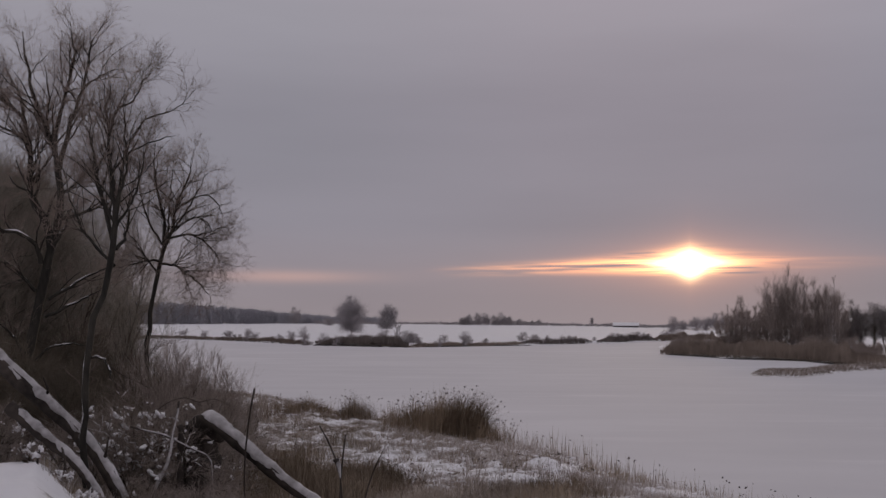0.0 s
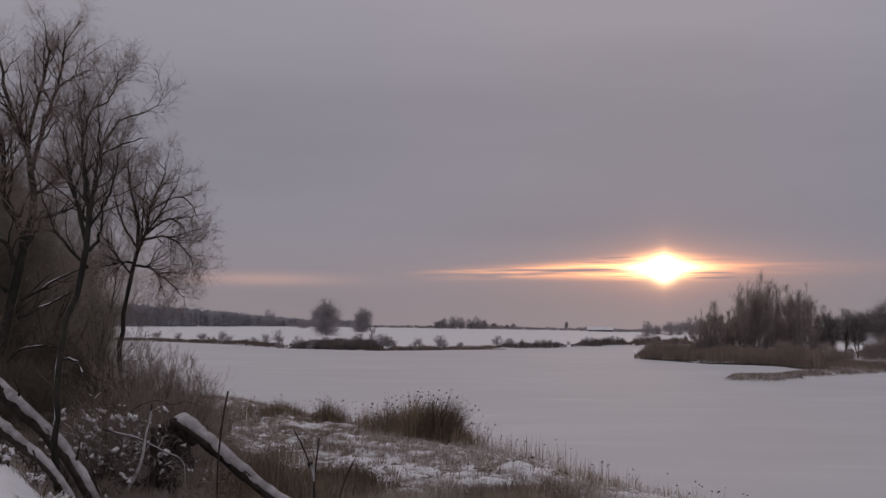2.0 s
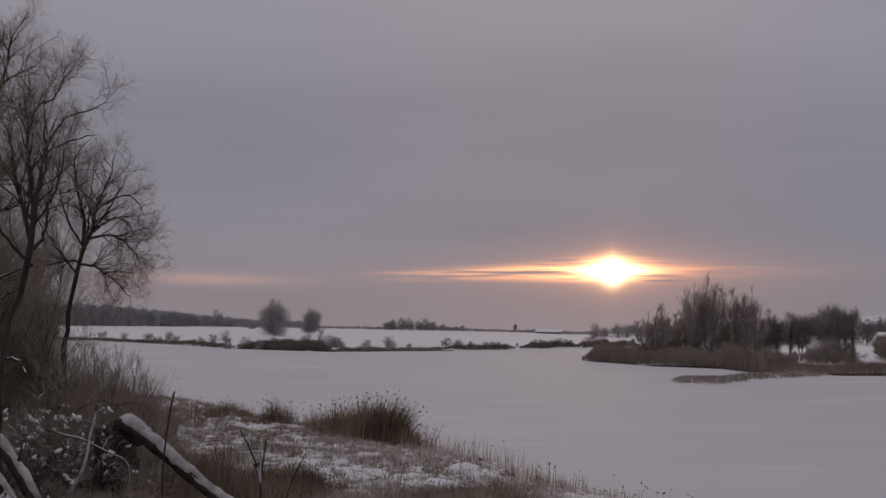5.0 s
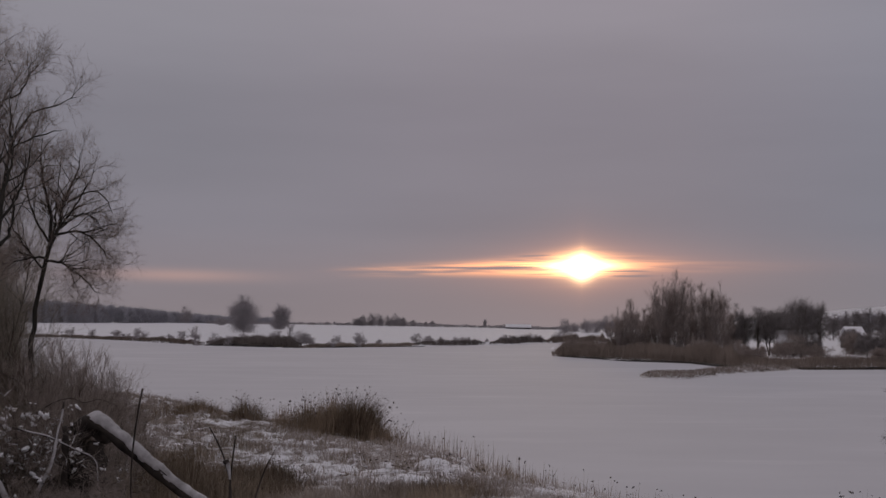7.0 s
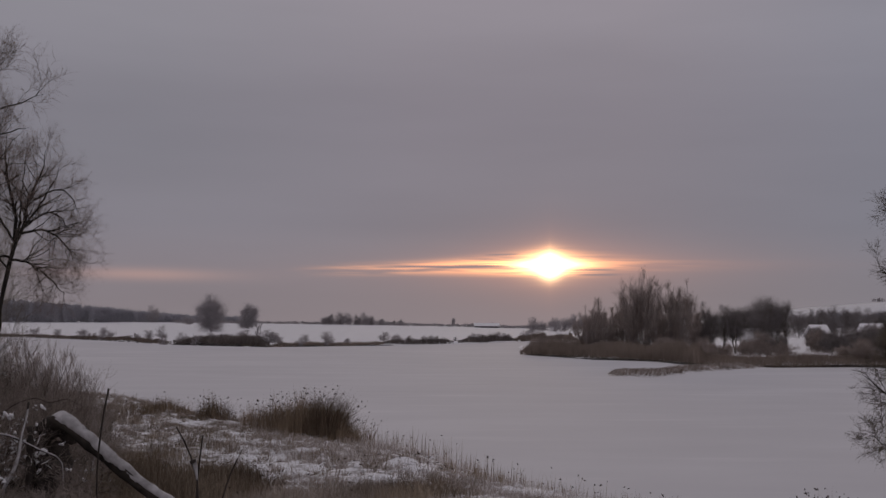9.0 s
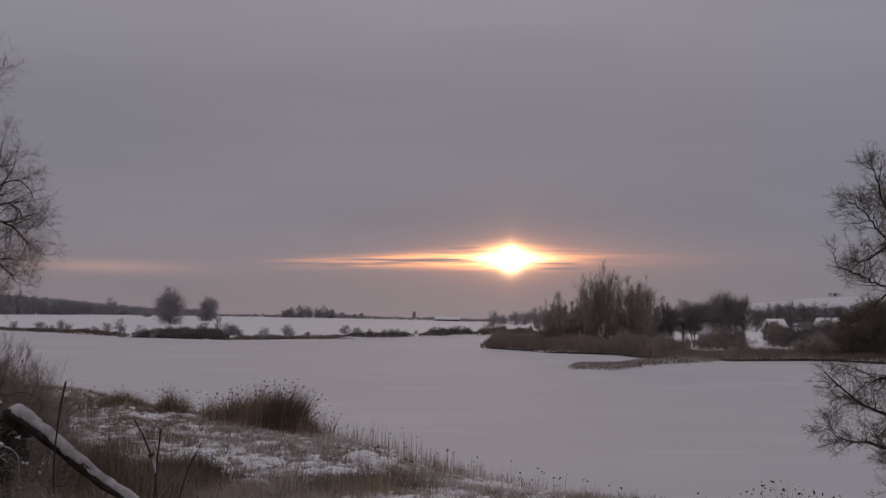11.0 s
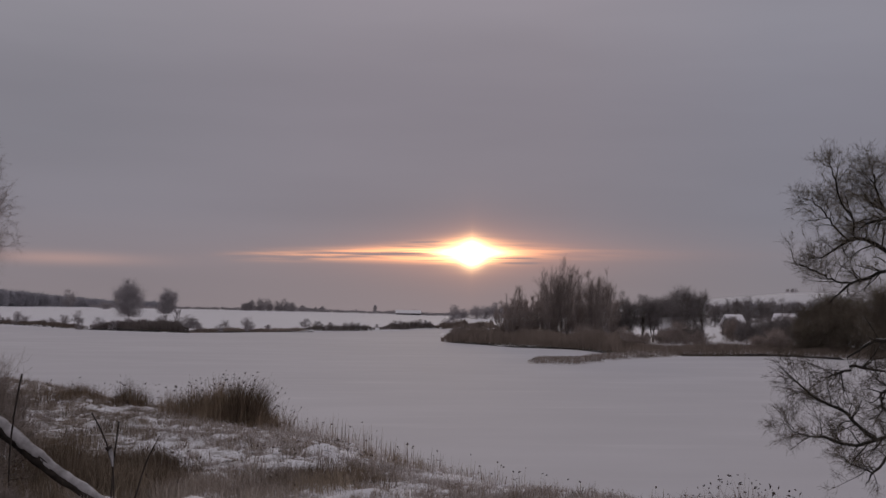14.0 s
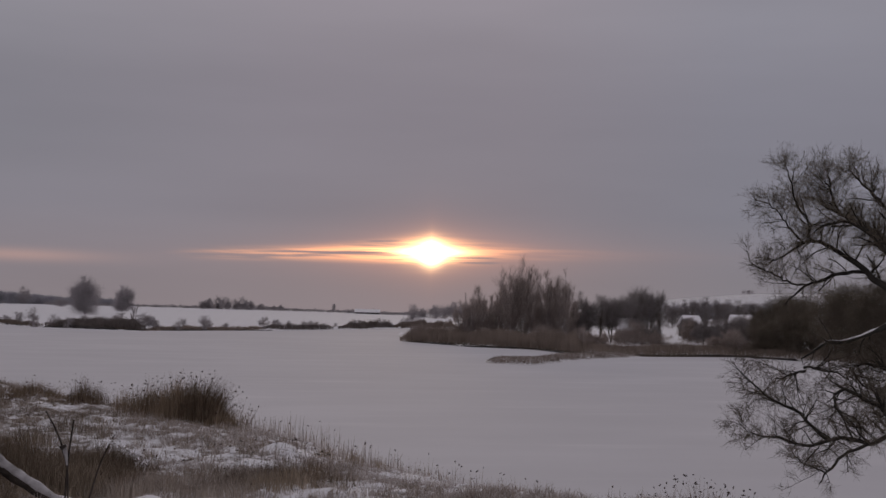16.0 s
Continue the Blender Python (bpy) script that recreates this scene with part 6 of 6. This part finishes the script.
fallen("dead_branch", -11.5, 17.2, [(-0.85, 2.63), (-0.64, 2.57), (-0.4, 2.51), (-0.22, 2.42), (-0.01, 2.31), (0.13, 2.25), (0.24, 2.14), (0.27, 1.7)], 0.013, 0.012, "thin bent dead branch with snow on it", 0, 1.0, cat="branch", k=16)
fallen("dead_branch", -11.5, 17.15, [(-0.56, 1.4), (-0.5, 1.78), (-0.37, 2.06), (-0.31, 2.27), (-0.28, 2.51), (-0.25, 2.66), (-0.22, 2.81), (-0.2, 2.97)], 0.034, 0.011, "upright broken dead branch with snow on its side", 0, 1.12, cat="branch", k=18)
fallen("rotten_stump", -11.5, 17.5, [(-0.17, 1.3), (-0.17, 1.87), (-0.17, 2.3), (-0.17, 2.5), (-0.19, 2.62)], 0.070, 0.040, "dark upright broken stem", 0, 0, cat="stump", k=18)
fallen("dead_branch", -12.2, 18.0, [(-0.35, 2.75), (-0.15, 2.90), (0.1, 2.97), (0.28, 2.90), (0.5, 2.95), (0.75, 2.84)], 0.008, 0.003, "thin arching dead branch over the brush", 0, 0, cat="branch", k=16)
fallen("dead_branch", -17.2, 15.6, [(0.05, 1.6), (0.03, 2.3), (-0.02, 2.52)], 0.02, 0.012, "short dead weed stem in the snow", 0, 0, cat="branch", k=8)
fallen("dead_branch", -18.4, 15.3, [(0.05, 1.8), (0.03, 2.4), (0.08, 2.62)], 0.016, 0.01, "short dead weed stem in the snow", 0, 0, cat="branch", k=8)


fallen("snow_wedge", -9, 16.95, [(1.20, 2.18), (1.235, 2.06), (1.265, 1.88)], 0.045, 0.006, "wedge of snow caught in the fork of a dead stalk", 0, 1.2, cat="snow", k=10)


def snowy_brush(az, d, high, n_snow, label, counts=(7, 6, 5), stems=10):
    """A tangled bush with lumps of snow caught in its twigs."""
    x, y, z = ground_at(az, d)
    return grown_tree("snowy_bush", pose(x, y, z - 0.05, 0, 0, -az), high, label, "bush", "snow-laden bushes", BARK_BROWN, TWIG_PALE, stems, counts, 0.5, 0.08, 0.15, 0.9, 0.010, 0.5, lumps=n_snow)


snowy_brush(-14.8, 18.2, 1.75, 60, "tangled dark bush laden with lumps of snow")
snowy_brush(-13.9, 18.0, 1.95, 150, "tangled dark bush laden with lumps of snow")
snowy_brush(-12.9, 18.3, 1.9, 110, "tangled dark bush laden with lumps of snow")
snowy_brush(-11.6, 18.8, 1.65, 12, "tangled dark bush with lumps of snow")
snowy_brush(-11.4, 17.2, 0.95, 8, "tangled dark brush over a rotten stump")
snowy_brush(-10.9, 17.3, 0.8, 5, "tangled dark brush over a rotten stump")
snowy_brush(-20.3, 17.4, 1.0, 12, "low dark bush with a little snow")
snowy_brush(-18.8, 15.4, 0.28, 36, "low weeds half buried in snow")
snowy_brush(-17.3, 15.4, 0.26, 110, "low weeds half buried in snow")
snowy_brush(-16.2, 15.4, 0.28, 90, "low weeds half buried in snow")
snowy_brush(-15.0, 15.6, 0.40, 18, "low dark brush with a little snow")
snowy_brush(-14.0, 16.2, 0.65, 6, "low dark brush with a little snow")
snowy_brush(-12.9, 16.0, 0.55, 4, "low dark brush with a little snow")
snowy_brush(-10.4, 16.3, 0.75, 5, "low dark weeds with a little snow")
snowy_brush(-9.4, 16.0, 0.55, 4, "low dark weeds with a little snow")
snowy_brush(-8.2, 15.6, 0.45, 4, "low dark weeds with a little snow")
for az_, d_, n_, t_ in ((-14.4, 15.6, 600, 0.4), (-13.6, 15.6, 600, 0.5), (-12.4, 15.6, 600, 0.5), (-11.2, 15.8, 600, 0.5), (-10.0, 15.8, 600, 0.5), (-8.8, 16.2, 600, 0.5), (-7.6, 17.5, 600, 0.5), (-6.6, 18.5, 600, 0.5), (-14.4, 17.0, 500, 0.55), (-13.2, 17.2, 500, 0.55), (-12.2, 16.8, 400, 0.5), (-10.2, 17.4, 500, 0.6), (-9.0, 18.5, 500, 0.6), (-8.2, 19.5, 600, 0.7), (-7.4, 21.5, 600, 0.7), (-6.4, 22.5, 500, 0.55), (-10.6, 20.5, 500, 0.7), (-9.6, 23, 600, 0.8), (-11.8, 21, 500, 0.8), (-13.0, 21, 500, 0.8)):
    reed_clump(az_, d_, 0.95, 0.8, n_, t_, "tuft of long dead brown grass", 0, 0.006, 0.4, name="grass_tuft", mat_=GRASS)
for az_, d_, n_, t_ in ((-7.6, 22.0, 1100, 1.05), (-6.7, 21.5, 1100, 1.1), (-5.8, 21.8, 1100, 1.05), (-4.9, 21.6, 1000, 0.95), (-4.0, 22.0, 900, 0.9), (-3.1, 22.4, 800, 0.85), (-4.6, 26.2, 1100, 1.1), (-3.6, 26.0, 1100, 1.08), (-2.7, 25.6, 800, 0.9), (-4.3, 24.6, 900, 0.8), (-3.5, 24.5, 800, 0.75), (-3.5, 23.4, 900, 0.8), (-2.7, 23.2, 700, 0.65), (-2.2, 21.4, 600, 0.6), (-0.9, 21.2, 450, 0.5), (0.4, 21.6, 450, 0.5), (1.8, 21.2, 450, 0.5), (3.2, 21.6, 500, 0.55), (0.9, 20.4, 450, 0.45), (2.5, 20.3, 450, 0.5), (4.0, 20.8, 500, 0.5), (5.4, 21.3, 500, 0.5), (6.8, 21.8, 450, 0.5),
                        (4.3, 23.6, 520, 0.6), (5.0, 23.8, 620, 0.66), (5.7, 23.9, 560, 0.62), (6.4, 24.2, 300, 0.6), (7.6, 23.8, 260, 0.5), (-1.2, 24.2, 420, 0.5), (0.2, 24.0, 420, 0.5), (1.4, 24.0, 460, 0.55), (2.6, 24.0, 480, 0.55), (3.4, 23.6, 500, 0.6)):
    reed_clump(az_, d_, 0.85, 0.7, n_, t_, "tuft of long dead brown grass", 2, 0.008, 0.55, name="grass_tuft", mat_=GRASS_MID if -2.5 < az_ < 3.9 or az_ > 7 else GRASS if d_ < 22.3 else GRASS_DARK)
for az_, d_, n_, t_ in ((-15.2, 16.6, 350, 0.45), (-14.2, 15.9, 450, 0.5), (-13.1, 15.9, 450, 0.5), (-11.9, 16.0, 350, 0.45), (-10.6, 16.6, 400, 0.5), (-0.2, 22.6, 350, 0.4), (2.4, 23.0, 350, 0.4), (-1.6, 23.6, 350, 0.4), (8.4, 24.5, 300, 0.4), (9.6, 25.5, 300, 0.4), (10.8, 26.0, 300, 0.4), (12.2, 26.0, 300, 0.38)):
    reed_clump(az_, d_, 0.9, 0.6, n_, t_, "tuft of pale frosted grass", 0, 0.007, 0.5, name="grass_tuft", mat_=GRASS_FROST)
for az_, d_, n_ in ((4.2, 29.2, 40), (5.2, 29.0, 40), (-0.5, 26.0, 36), (1.8, 27.5, 36), (-2.4, 28.5, 36)):
    reed_clump(az_, d_, 1.2, 0.8, n_, 0.45, "few thin dead weeds with dark heads in the snow", 14, 0.008, 0.4, name="dry_weed", mat_=TWIG)
